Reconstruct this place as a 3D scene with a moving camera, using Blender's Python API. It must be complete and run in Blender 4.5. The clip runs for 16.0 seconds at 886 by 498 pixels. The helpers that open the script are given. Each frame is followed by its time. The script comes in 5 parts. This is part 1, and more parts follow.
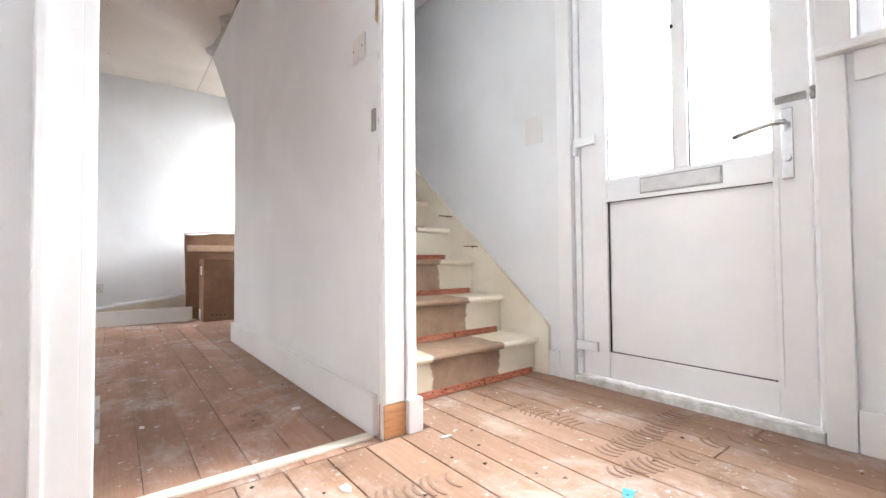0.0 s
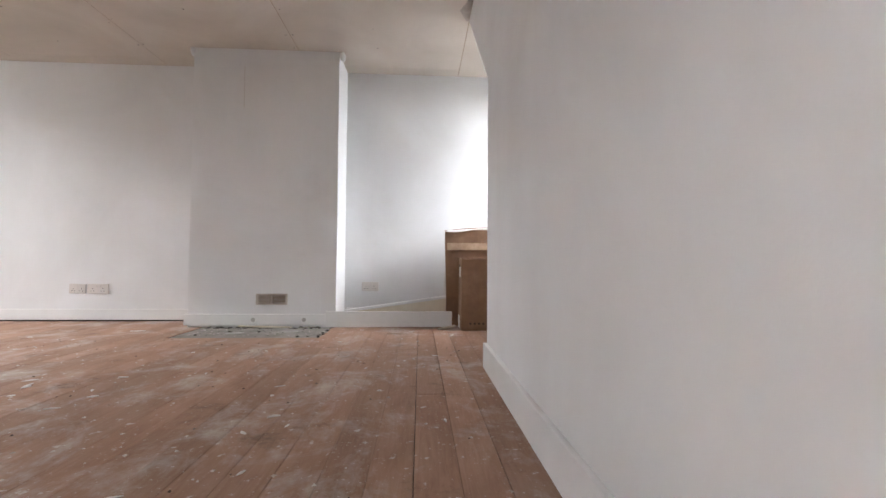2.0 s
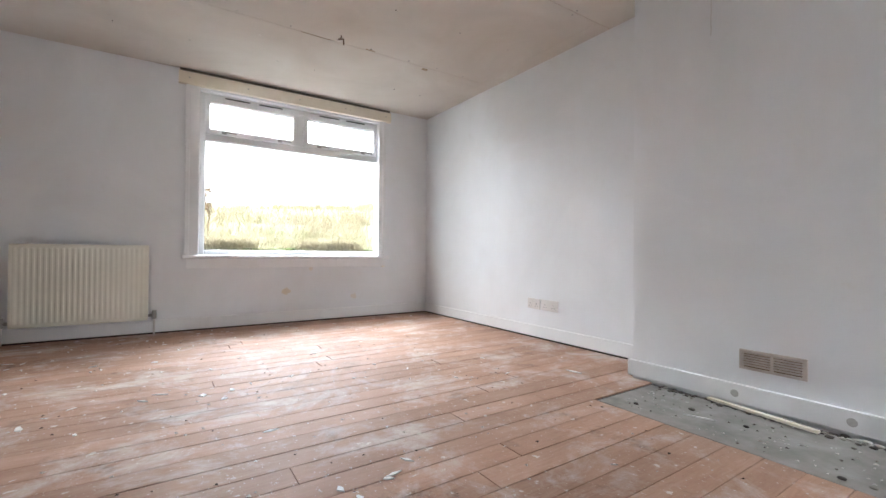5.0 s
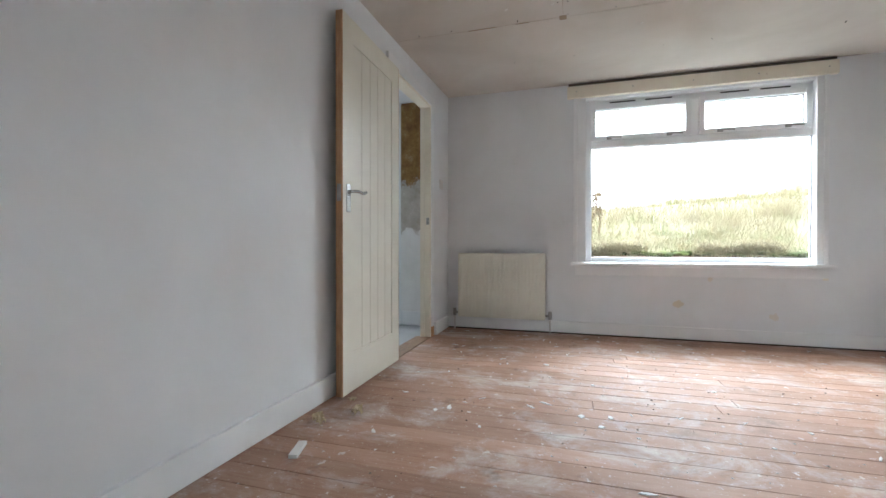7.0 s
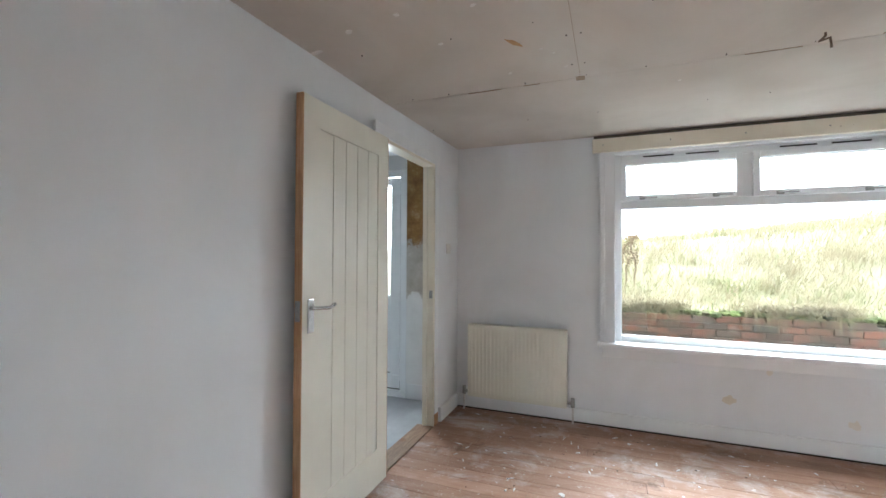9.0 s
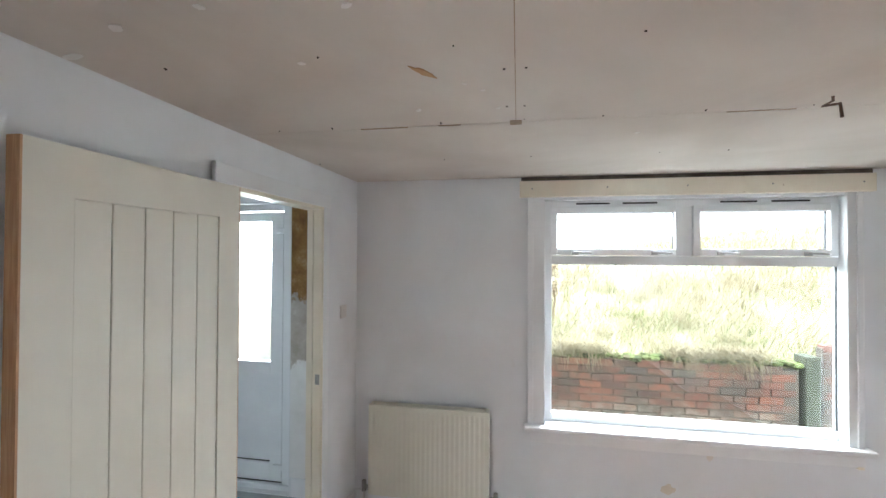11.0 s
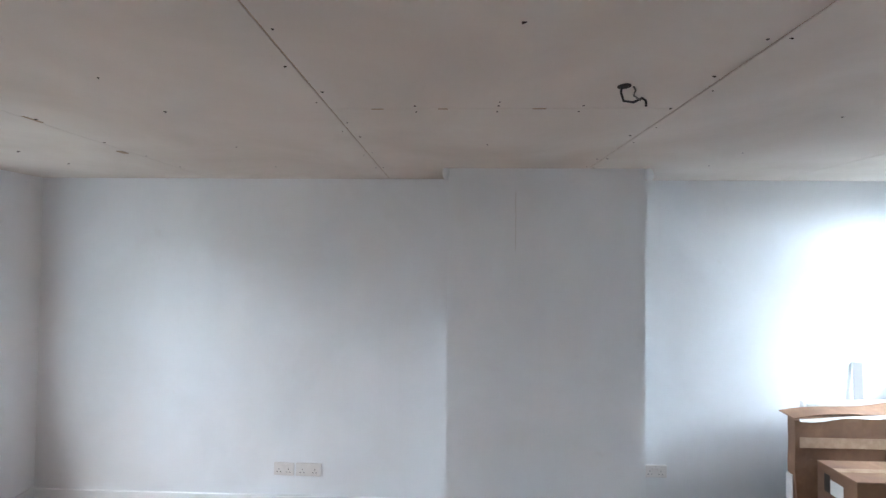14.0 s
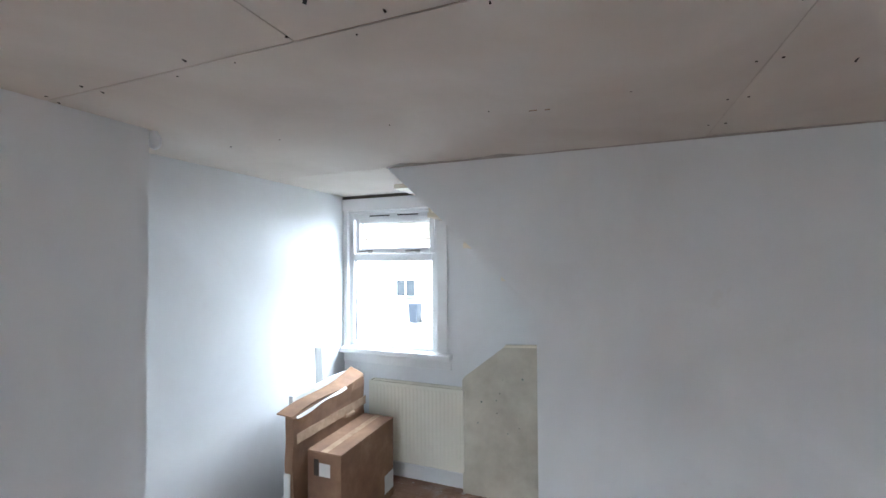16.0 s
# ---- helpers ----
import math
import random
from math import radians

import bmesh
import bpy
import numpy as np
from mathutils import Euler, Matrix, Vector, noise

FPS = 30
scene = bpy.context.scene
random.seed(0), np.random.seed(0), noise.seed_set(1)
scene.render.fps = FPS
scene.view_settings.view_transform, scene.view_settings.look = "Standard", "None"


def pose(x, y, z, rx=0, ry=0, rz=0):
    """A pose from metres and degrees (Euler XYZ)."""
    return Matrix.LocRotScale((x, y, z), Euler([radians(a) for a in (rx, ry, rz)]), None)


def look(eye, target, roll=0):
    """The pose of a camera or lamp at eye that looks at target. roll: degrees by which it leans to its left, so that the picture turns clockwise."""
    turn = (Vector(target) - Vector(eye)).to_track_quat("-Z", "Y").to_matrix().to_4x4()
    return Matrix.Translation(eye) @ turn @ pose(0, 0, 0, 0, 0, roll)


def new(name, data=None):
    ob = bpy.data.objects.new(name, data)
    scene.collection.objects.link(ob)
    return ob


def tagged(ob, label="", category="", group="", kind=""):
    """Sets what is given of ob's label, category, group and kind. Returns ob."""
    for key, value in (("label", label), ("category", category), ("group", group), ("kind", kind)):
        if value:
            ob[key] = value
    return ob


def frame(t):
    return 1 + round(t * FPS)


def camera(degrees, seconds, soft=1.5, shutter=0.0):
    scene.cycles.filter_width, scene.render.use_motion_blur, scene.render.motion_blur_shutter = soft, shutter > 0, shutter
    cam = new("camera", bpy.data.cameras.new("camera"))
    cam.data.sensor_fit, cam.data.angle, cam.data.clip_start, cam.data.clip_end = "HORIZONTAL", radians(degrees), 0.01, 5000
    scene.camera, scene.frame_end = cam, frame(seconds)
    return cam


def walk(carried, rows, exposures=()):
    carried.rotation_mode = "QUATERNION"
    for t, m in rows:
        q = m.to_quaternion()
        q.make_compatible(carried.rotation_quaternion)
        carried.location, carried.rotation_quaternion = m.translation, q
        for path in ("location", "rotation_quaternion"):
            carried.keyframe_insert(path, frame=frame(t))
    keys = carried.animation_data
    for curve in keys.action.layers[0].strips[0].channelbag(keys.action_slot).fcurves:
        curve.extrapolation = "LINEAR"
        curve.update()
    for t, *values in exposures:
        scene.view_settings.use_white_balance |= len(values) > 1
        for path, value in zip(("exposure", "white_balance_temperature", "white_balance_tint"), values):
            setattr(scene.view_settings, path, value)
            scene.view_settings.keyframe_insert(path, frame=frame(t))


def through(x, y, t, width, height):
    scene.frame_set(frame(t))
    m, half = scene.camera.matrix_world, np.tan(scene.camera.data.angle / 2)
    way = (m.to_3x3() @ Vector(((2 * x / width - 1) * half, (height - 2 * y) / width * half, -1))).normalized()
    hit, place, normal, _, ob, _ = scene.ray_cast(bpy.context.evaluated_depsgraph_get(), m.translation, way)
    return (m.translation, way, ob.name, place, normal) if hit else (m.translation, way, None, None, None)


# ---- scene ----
cam = camera(92.7, 16.0)
PATH = [
    (0, (0.167, 0.341, 0.535), (1.392, 1.921, 0.589), -0.5),
    (0.5, (0.32, 0.572, 0.525), (1.266, 2.334, 0.581), -0.6),
    (1, (0.43, 0.82, 0.505), (0.864, 2.771, 0.575), 0.1),
    (1.5, (0.424, 1.049, 0.511), (0.722, 3.025, 0.587), 0.3),
    (2, (0.466, 1.356, 0.53), (0.575, 3.352, 0.596), 0.4),
    (2.5, (0.441, 1.635, 0.56), (0.18, 3.617, 0.618), 0.6),
    (3, (0.398, 1.917, 0.602), (-0.097, 3.854, 0.648), 0.6),
    (3.5, (0.333, 2.198, 0.63), (-0.376, 4.068, 0.67), 0.6),
    (4, (0.22, 2.444, 0.653), (-0.811, 4.157, 0.691), 0.6),
    (4.5, (0.089, 2.512, 0.704), (-1.287, 3.963, 0.728), 0.7),
    (5, (0.025, 2.636, 0.704), (-1.645, 3.736, 0.721), 0.5),
    (5.2, (0.025, 2.668, 0.703), (-1.758, 3.575, 0.717), 0.5),
    (7.3, (-0.313, 2.773, 0.842), (-2.207, 2.129, 0.847), -0.1),
    (7.5, (-0.372, 2.8, 0.875), (-2.262, 2.145, 0.893), -0.2),
    (8, (-0.498, 2.86, 1.024), (-2.367, 2.149, 1.046), -0.3),
    (8.2, (-0.54, 2.853, 1.066), (-2.401, 2.123, 1.104), 0.1),
    (10.3, (-1.146, 2.826, 1.731), (-3.014, 2.113, 1.744), 0.4),
    (10.5, (-1.235, 2.81, 1.742), (-3.126, 2.159, 1.756), 0.4),
    (11, (-1.428, 2.709, 1.778), (-3.398, 2.36, 1.802), 0.3),
    (11.5, (-1.511, 2.56, 1.8), (-3.493, 2.826, 1.816), 0.3),
    (12, (-1.525, 2.361, 1.835), (-3.258, 3.359, 1.843), 0.4),
    (12.5, (-1.551, 2.193, 1.814), (-2.808, 3.748, 1.831), 0.1),
    (13, (-1.525, 2.135, 1.81), (-2.372, 3.947, 1.827), 0.0),
    (13.5, (-1.452, 2.157, 1.79), (-1.903, 4.105, 1.814), 0.1),
    (14, (-1.346, 2.328, 1.746), (-1.41, 4.326, 1.787), 0.5),
    (14.5, (-1.26, 2.574, 1.744), (-0.876, 4.536, 1.79), 0.3),
    (15, (-1.207, 2.805, 1.748), (-0.24, 4.555, 1.803), 0.1),
    (15.5, (-1.244, 2.982, 1.744), (0.257, 4.303, 1.797), -0.4),
    (16, (-1.376, 3.154, 1.76), (0.486, 3.882, 1.801), -0.4),
]
walk(cam, [(t, look(eye, target, roll)) for t, eye, target, roll in PATH],
     exposures=[(0.0, 2.8, 6450, 15), (1.5, 2.3, 6500, 16), (3.0, 2.58, 6450, 14), (4.2, 2.64, 6170, 12), (5.0, 2.48, 6050, 12), (7.5, 2.28, 5850, 7), (11.0, 2.55, 5800, 7), (12.5, 2.35, 5650, 7),
                (13.5, 2.3, 5550, 8), (15.0, 2.42, 5500, 8), (16.0, 2.2, 5600, 8)])

# ---- world, sun, exposure ----
world = bpy.data.worlds.new("overcast_sky")
scene.world = world
world.use_nodes = True
wn = world.node_tree
wn.nodes.clear()
sky = wn.nodes.new("ShaderNodeTexSky")
sky.sky_type = "NISHITA"
sky.sun_disc = False
sky.sun_elevation = radians(38)
sky.sun_rotation = radians(200)
sky.air_density, sky.dust_density, sky.ozone_density = 1.0, 6.0, 1.0
pale = wn.nodes.new("ShaderNodeMixRGB")
pale.inputs[0].default_value = 0.85
pale.inputs[2].default_value = (19.0, 19.2, 19.8, 1)
wbg = wn.nodes.new("ShaderNodeBackground")
wbg.inputs[1].default_value = 0.12
wout = wn.nodes.new("ShaderNodeOutputWorld")
wn.links.new(sky.outputs[0], pale.inputs[1])
wn.links.new(pale.outputs[0], wbg.inputs[0])
wn.links.new(wbg.outputs[0], wout.inputs[0])
sun_data = bpy.data.lights.new("sun", "SUN")
sun_data.energy, sun_data.angle, sun_data.color = 0.6, radians(25), (1.0, 0.96, 0.9)
sun = new("sun", sun_data)
sun.matrix_world = look((0, 0, 20), (6, 12, 4))


def window_sky(name, at, aim, width, height, power):
    """The sky's light through one opening: a soft lamp outside it that shines inwards and down."""
    d = bpy.data.lights.new(name, "AREA")
    d.shape, d.size, d.size_y, d.energy, d.spread, d.color = "RECTANGLE", width, height, power, radians(165), (0.93, 0.97, 1.0)
    ob = new(name, d)
    ob.matrix_world = look(at, aim)


window_sky("sky_rear_window", (-6.3, 3.79, 2.95), (-4.4, 3.79, 1.75), 2.4, 1.2, 54)
window_sky("sky_front_window", (3.3, 4.1, 2.65), (1.75, 4.7, 1.3), 2.0, 1.9, 74)
window_sky("sky_front_door", (2.45, 1.05, 1.85), (1.45, 1.05, 0.85), 0.65, 1.0, 18.5)
window_sky("sky_hall_window", (2.45, 0.08, 2.0), (1.45, 0.08, 1.0), 0.8, 0.9, 5)
window_sky("sky_back_door", (-5.05, 0.56, 1.9), (-4.05, 0.56, 0.9), 0.6, 1.0, 11)


# ---- materials ----
def lin(h):
    """Linear colour from an sRGB hex string."""
    out = []
    for k in (0, 2, 4):
        v = int(h[k:k + 2], 16) / 255
        out.append(v / 12.92 if v <= 0.04045 else ((v + 0.055) / 1.055) ** 2.4)
    return (*out, 1.0)


class Mat:
    """A small builder for node materials in world or object space."""

    def __init__(self, name, rough=0.6, metal=0.0, spec=0.5):
        self.m = bpy.data.materials.new(name)
        self.m.use_nodes = True
        self.t = self.m.node_tree
        self.b = self.t.nodes["Principled BSDF"]
        self.b.inputs["Roughness"].default_value = rough
        self.b.inputs["Metallic"].default_value = metal
        self.b.inputs["Specular IOR Level"].default_value = spec
        self.pos = self.t.nodes.new("ShaderNodeNewGeometry").outputs["Position"]

    def node(self, kind):
        return self.t.nodes.new(kind)

    def link(self, a, b):
        self.t.links.new(a, b)

    def local(self, spread=17.0):
        """Object space, shifted for each object, so that alike pieces differ."""
        tc, oi = self.node("ShaderNodeTexCoord"), self.node("ShaderNodeObjectInfo")
        mul, add = self.node("ShaderNodeMath"), self.node("ShaderNodeVectorMath")
        mul.operation = "MULTIPLY"
        mul.inputs[1].default_value = spread
        self.link(oi.outputs["Random"], mul.inputs[0])
        self.link(tc.outputs["Object"], add.inputs[0])
        self.link(mul.outputs[0], add.inputs[1])
        self.pos = add.outputs[0]
        self.rand = oi.outputs["Random"]
        return self

    def noise(self, scale, detail=4.0, stretch=(1, 1, 1), rough=0.55, distort=0.0, shift=(0, 0, 0)):
        mp, n = self.node("ShaderNodeMapping"), self.node("ShaderNodeTexNoise")
        mp.inputs["Scale"].default_value = stretch
        mp.inputs["Location"].default_value = shift
        n.inputs["Scale"].default_value = scale
        n.inputs["Detail"].default_value = detail
        n.inputs["Roughness"].default_value = rough
        n.inputs["Distortion"].default_value = distort
        self.link(self.pos, mp.inputs["Vector"])
        self.link(mp.outputs[0], n.inputs["Vector"])
        return n.outputs["Fac"]

    def ramp(self, fac, stops):
        r = self.node("ShaderNodeValToRGB")
        el = r.color_ramp.elements
        while len(el) < len(stops):
            el.new(0.5)
        for e, (p, c) in zip(el, stops):
            e.position, e.color = p, c
        self.link(fac, r.inputs[0])
        return r.outputs[0]

    def mask(self, fac, lo, hi):
        r = self.node("ShaderNodeMapRange")
        r.inputs[1].default_value, r.inputs[2].default_value = lo, hi
        self.link(fac, r.inputs[0])
        return r.outputs[0]

    def math(self, op, a, b):
        n = self.node("ShaderNodeMath")
        n.operation = op
        for k, v in enumerate((a, b)):
            if isinstance(v, (int, float)):
                n.inputs[k].default_value = v
            else:
                self.link(v, n.inputs[k])
        return n.outputs[0]

    def mix(self, fac, a, b, mode="MIX"):
        n = self.node("ShaderNodeMixRGB")
        n.blend_type = mode
        for k, v in enumerate((fac, a, b)):
            if isinstance(v, (int, float)):
                n.inputs[k].default_value = v
            elif isinstance(v, tuple):
                n.inputs[k].default_value = v
            else:
                self.link(v, n.inputs[k])
        return n.outputs[0]

    def axis(self, k, world_space=True):
        s = self.node("ShaderNodeSeparateXYZ")
        self.link(self.pos, s.inputs[0])
        return s.outputs[k]

    def color(self, c):
        if isinstance(c, tuple):
            self.b.inputs["Base Color"].default_value = c
        else:
            self.link(c, self.b.inputs["Base Color"])
        return self

    def rough(self, fac):
        self.link(fac, self.b.inputs["Roughness"])
        return self

    def bump(self, height, strength=0.2, dist=0.01):
        n = self.node("ShaderNodeBump")
        n.inputs["Strength"].default_value = strength
        n.inputs["Distance"].default_value = dist
        self.link(height, n.inputs["Height"])
        old = self.b.inputs["Normal"].links
        if old:
            self.link(old[0].from_socket, n.inputs["Normal"])
        self.link(n.outputs[0], self.b.inputs["Normal"])
        return self


def mat_wall():
    q = Mat("white_wall_paint", 0.55, spec=0.3)
    base = q.ramp(q.noise(1.1, 5, distort=0.6), [(0.3, lin("dadada")), (0.55, lin("e3e4e5")), (0.75, lin("e9eaec"))])
    dirt = q.mask(q.noise(3.3, 6, rough=0.7), 0.66, 0.8)
    drips = q.noise(1.6, 4, (3.2, 3.2, 0.35), 0.6, shift=(7, 3, 0))
    base = q.mix(q.math("MULTIPLY", q.mask(drips, 0.45, 0.75), 0.12), base, lin("d2d1cf"))
    c = q.mix(q.math("MULTIPLY", dirt, 0.35), base, lin("cdc4b8"))
    q.color(c)
    q.bump(q.noise(170, 2), 0.12, 0.002)
    q.bump(q.noise(2.6, 3), 0.25, 0.012)
    return q.m


def mat_gloss():
    q = Mat("white_gloss_paint", 0.32)
    base = q.ramp(q.noise(2.0, 5, distort=0.5), [(0.3, lin("dddddc")), (0.7, lin("ebebeb"))])
    chips = q.mask(q.noise(21, 5, rough=0.75), 0.71, 0.74)
    q.color(q.mix(q.math("MULTIPLY", chips, 0.5), base, lin("a58a6c")))
    q.bump(q.noise(60, 3), 0.1, 0.002)
    return q.m


def mat_cream():
    q = Mat("cream_gloss_paint", 0.35)
    base = q.ramp(q.noise(3.0, 5), [(0.3, lin("dcd2be")), (0.7, lin("ebe4d4"))])
    chips = q.mask(q.noise(26, 5, rough=0.75), 0.68, 0.72)
    q.color(q.mix(q.math("MULTIPLY", chips, 0.6), base, lin("8f6f4c")))
    q.bump(q.noise(80, 3), 0.12, 0.002)
    return q.m


def mat_boards(name, a, b, c, dust, dust_amt, dark):
    q = Mat(name, 0.7, spec=0.25).local()
    grain = q.noise(7, 6, (7, 0.5, 1), 0.68, 1.6)
    blotch = q.noise(2.6, 5, (1.4, 0.6, 1), 0.65, 0.8)
    tone = q.ramp(q.math("ADD", q.math("MULTIPLY", grain, 0.4), q.math("MULTIPLY", blotch, 0.6)), [(0.32, a), (0.5, b), (0.68, c)])
    knots = q.mask(q.noise(8, 2, (1, 0.5, 1), shift=(4, 4, 0)), 0.74, 0.78)
    tone = q.mix(q.math("MULTIPLY", knots, 0.55), tone, dark)
    rnd = q.mask(q.rand, 0, 1)
    tone = q.mix(q.math("MULTIPLY", rnd, 0.32), tone, dark, "MIX")
    geo = q.node("ShaderNodeNewGeometry").outputs["Position"]
    q.pos = geo
    smear = q.mask(q.noise(3.1, 9, (1, 0.8, 1), 0.74, 0.4), 0.50, 0.69)
    spots = q.mask(q.noise(24, 4, rough=0.6), 0.64, 0.69)
    flecks = q.mask(q.noise(75, 3, rough=0.6), 0.65, 0.70)
    stain = q.mask(q.noise(3.7, 6, rough=0.7, shift=(5, 2, 0)), 0.58, 0.7)
    scuff = q.mask(q.noise(11, 7, (1, 0.4, 1), 0.75, shift=(1, 7, 0)), 0.55, 0.75)
    tone = q.mix(q.math("MULTIPLY", stain, 0.7), tone, dark)
    tone = q.mix(q.math("MULTIPLY", scuff, 0.3), tone, c)
    tone = q.mix(q.math("MULTIPLY", smear, dust_amt), tone, dust)
    tone = q.mix(q.math("MULTIPLY", spots, 0.7), tone, lin("d8d2ca"))
    tone = q.mix(q.math("MULTIPLY", flecks, 0.55), tone, lin("dcd6cf"))
    q.color(tone)
    q.rough(q.math("ADD", q.math("MULTIPLY", smear, 0.1), 0.64))
    q.bump(grain, 0.12, 0.003)
    q.bump(spots, 0.3, 0.002)
    return q.m


def mat_plasterboard():
    q = Mat("bare_plasterboard", 0.85, spec=0.2)
    base = q.ramp(q.noise(1.3, 5, distort=0.5), [(0.3, lin("c3bab0")), (0.55, lin("cec6bd")), (0.75, lin("d6d0c8"))])
    splash = q.mask(q.noise(6.5, 6, rough=0.72, shift=(3.1, 0.4, 0)), 0.70, 0.75)
    brown = q.mask(q.noise(4.1, 6, rough=0.7, shift=(9.3, 2.2, 0)), 0.71, 0.76)
    c = q.mix(q.math("MULTIPLY", splash, 0.55), base, lin("d9d3cc"))
    c = q.mix(q.math("MULTIPLY", brown, 0.5), c, lin("a5805a"))
    q.color(c)
    q.bump(q.noise(210, 2), 0.06, 0.001)
    return q.m


def mat_plain(name, c1, c2, scale=6.0, rough=0.5, metal=0.0, bump=0.08, bscale=90):
    q = Mat(name, rough, metal)
    q.color(q.ramp(q.noise(scale, 5, rough=0.6), [(0.3, c1), (0.7, c2)]))
    if bump:
        q.bump(q.noise(bscale, 3), bump, 0.002)
    return q.m


def mat_timber(name, c1, c2, c3, stretch):
    q = Mat(name, 0.6)
    g = q.noise(8, 6, stretch, 0.6, 1.2)
    knots = q.mask(q.noise(5, 2, (1, 1, 0.5)), 0.70, 0.76)
    c = q.ramp(g, [(0.3, c1), (0.5, c2), (0.72, c3)])
    q.color(q.mix(q.math("MULTIPLY", knots, 0.7), c, lin("7d4d22")))
    q.bump(g, 0.15, 0.002)
    return q.m


def mat_cardboard():
    q = Mat("brown_cardboard", 0.8, spec=0.2).local()
    c = q.ramp(q.noise(4, 6, rough=0.65), [(0.3, lin("785d4c")), (0.55, lin("8c6d56")), (0.75, lin("a18269"))])
    scuff = q.mask(q.noise(14, 6, (1, 1, 3), 0.7), 0.66, 0.75)
    q.color(q.mix(q.math("MULTIPLY", scuff, 0.3), c, lin("c0a88a")))
    w = q.node("ShaderNodeTexWave")
    w.inputs["Scale"].default_value = 60
    q.link(q.pos, w.inputs["Vector"])
    q.bump(w.outputs["Fac"], 0.05, 0.001)
    q.bump(q.noise(5, 4), 0.3, 0.006)
    return q.m


def mat_stair():
    """Cream-painted stair with a bare brown band down its middle where the carpet lay."""
    q = Mat("stair_paint", 0.5)
    x = q.axis(0)
    wob = q.math("MULTIPLY", q.math("SUBTRACT", q.noise(9, 5, rough=0.7), 0.5), 0.09)
    xx = q.math("ADD", x, wob)
    band = q.math("MULTIPLY", q.mask(xx, 1.145, 1.155), q.mask(xx, 1.53, 1.52))
    cream = q.ramp(q.noise(4, 5), [(0.3, lin("ddd2bb")), (0.7, lin("ede6d6"))])
    chips = q.mask(q.noise(30, 5, rough=0.75), 0.66, 0.71)
    cream = q.mix(q.math("MULTIPLY", chips, 0.6), cream, lin("967250"))
    brown = q.ramp(q.noise(7, 6, (1, 1, 1), 0.7), [(0.3, lin("896f5b")), (0.55, lin("a38870")), (0.75, lin("b8a18a"))])
    q.color(q.mix(band, cream, brown))
    q.bump(q.noise(40, 5), 0.15, 0.003)
    return q.m


def mat_stripped():
    """Wall stripped of its lining: brown glue above, grey plaster and white patches below."""
    q = Mat("stripped_plaster", 0.85)
    z = q.axis(2)
    wob = q.math("MULTIPLY", q.math("SUBTRACT", q.noise(5, 6, rough=0.75), 0.5), 0.5)
    zz = q.math("ADD", z, wob)
    brown = q.ramp(q.noise(9, 6, rough=0.7), [(0.3, lin("6d4a24")), (0.55, lin("94703f")), (0.75, lin("b59c74"))])
    grey = q.ramp(q.noise(7, 6, rough=0.7), [(0.3, lin("a59b8b")), (0.6, lin("c2bab0")), (0.7, lin("e8e5e0"))])
    white = q.ramp(q.noise(6, 6), [(0.3, lin("dedcd8")), (0.7, lin("ebe9e6"))])
    c = q.mix(q.mask(zz, 1.46, 1.5), grey, brown)
    c = q.mix(q.mask(zz, 0.97, 0.93), c, white)
    q.color(c)
    q.bump(q.noise(14, 6), 0.4, 0.006)
    return q.m


def mat_brick():
    q = Mat("red_brick", 0.85, spec=0.2).local()
    c = q.ramp(q.rand, [(0.0, lin("3c2b26")), (0.35, lin("583a30")), (0.75, lin("6c4535")), (1.0, lin("3f3934"))])
    dirt = q.mask(q.noise(18, 6, rough=0.75), 0.46, 0.66)
    c = q.mix(q.math("MULTIPLY", dirt, 0.7), c, lin("453f37"))
    q.pos = q.node("ShaderNodeNewGeometry").outputs["Position"]
    # bricks grey out towards the ground, painting the haze low on the pane
    wob = q.math("MULTIPLY", q.math("SUBTRACT", q.noise(4, 6, rough=0.75), 0.5), 0.7)
    low_haze = q.mask(q.math("ADD", q.axis(2), wob), 0.30, 0.10)
    c = q.mix(q.math("MULTIPLY", low_haze, 0.6), c, lin("857f72"))
    soot = q.mask(q.noise(3.0, 6, rough=0.75, shift=(2, 5, 1)), 0.44, 0.62)
    q.color(q.mix(q.math("MULTIPLY", soot, 0.75), c, lin("3d3a33")))
    return q.m


def mat_island(name, stops, rough=0.8):
    q = Mat(name, rough, spec=0.2)
    g = q.node("ShaderNodeNewGeometry").outputs["Random Per Island"]
    q.color(q.ramp(g, stops))
    return q.m


def mat_leaf(name, stops, through=0.5):
    """Thin dry leaves: they scatter light and let some of it through."""
    m = mat_island(name, stops)
    t = m.node_tree
    b, o = t.nodes["Principled BSDF"], t.nodes["Material Output"]
    tr, mx = t.nodes.new("ShaderNodeBsdfTranslucent"), t.nodes.new("ShaderNodeMixShader")
    t.links.new(b.inputs["Base Color"].links[0].from_socket, tr.inputs["Color"])
    mx.inputs[0].default_value = through
    t.links.new(b.outputs[0], mx.inputs[1])
    t.links.new(tr.outputs[0], mx.inputs[2])
    t.links.new(mx.outputs[0], o.inputs["Surface"])
    return m


def mat_glass(name, rough):
    m = bpy.data.materials.new(name)
    m.use_nodes = True
    t = m.node_tree
    t.nodes.clear()
    g, o = t.nodes.new("ShaderNodeBsdfGlass"), t.nodes.new("ShaderNodeOutputMaterial")
    g.inputs["Roughness"].default_value = rough
    g.inputs["IOR"].default_value = 1.45
    g.inputs["Color"].default_value = (0.97, 0.99, 0.98, 1)
    t.links.new(g.outputs[0], o.inputs[0])
    return m


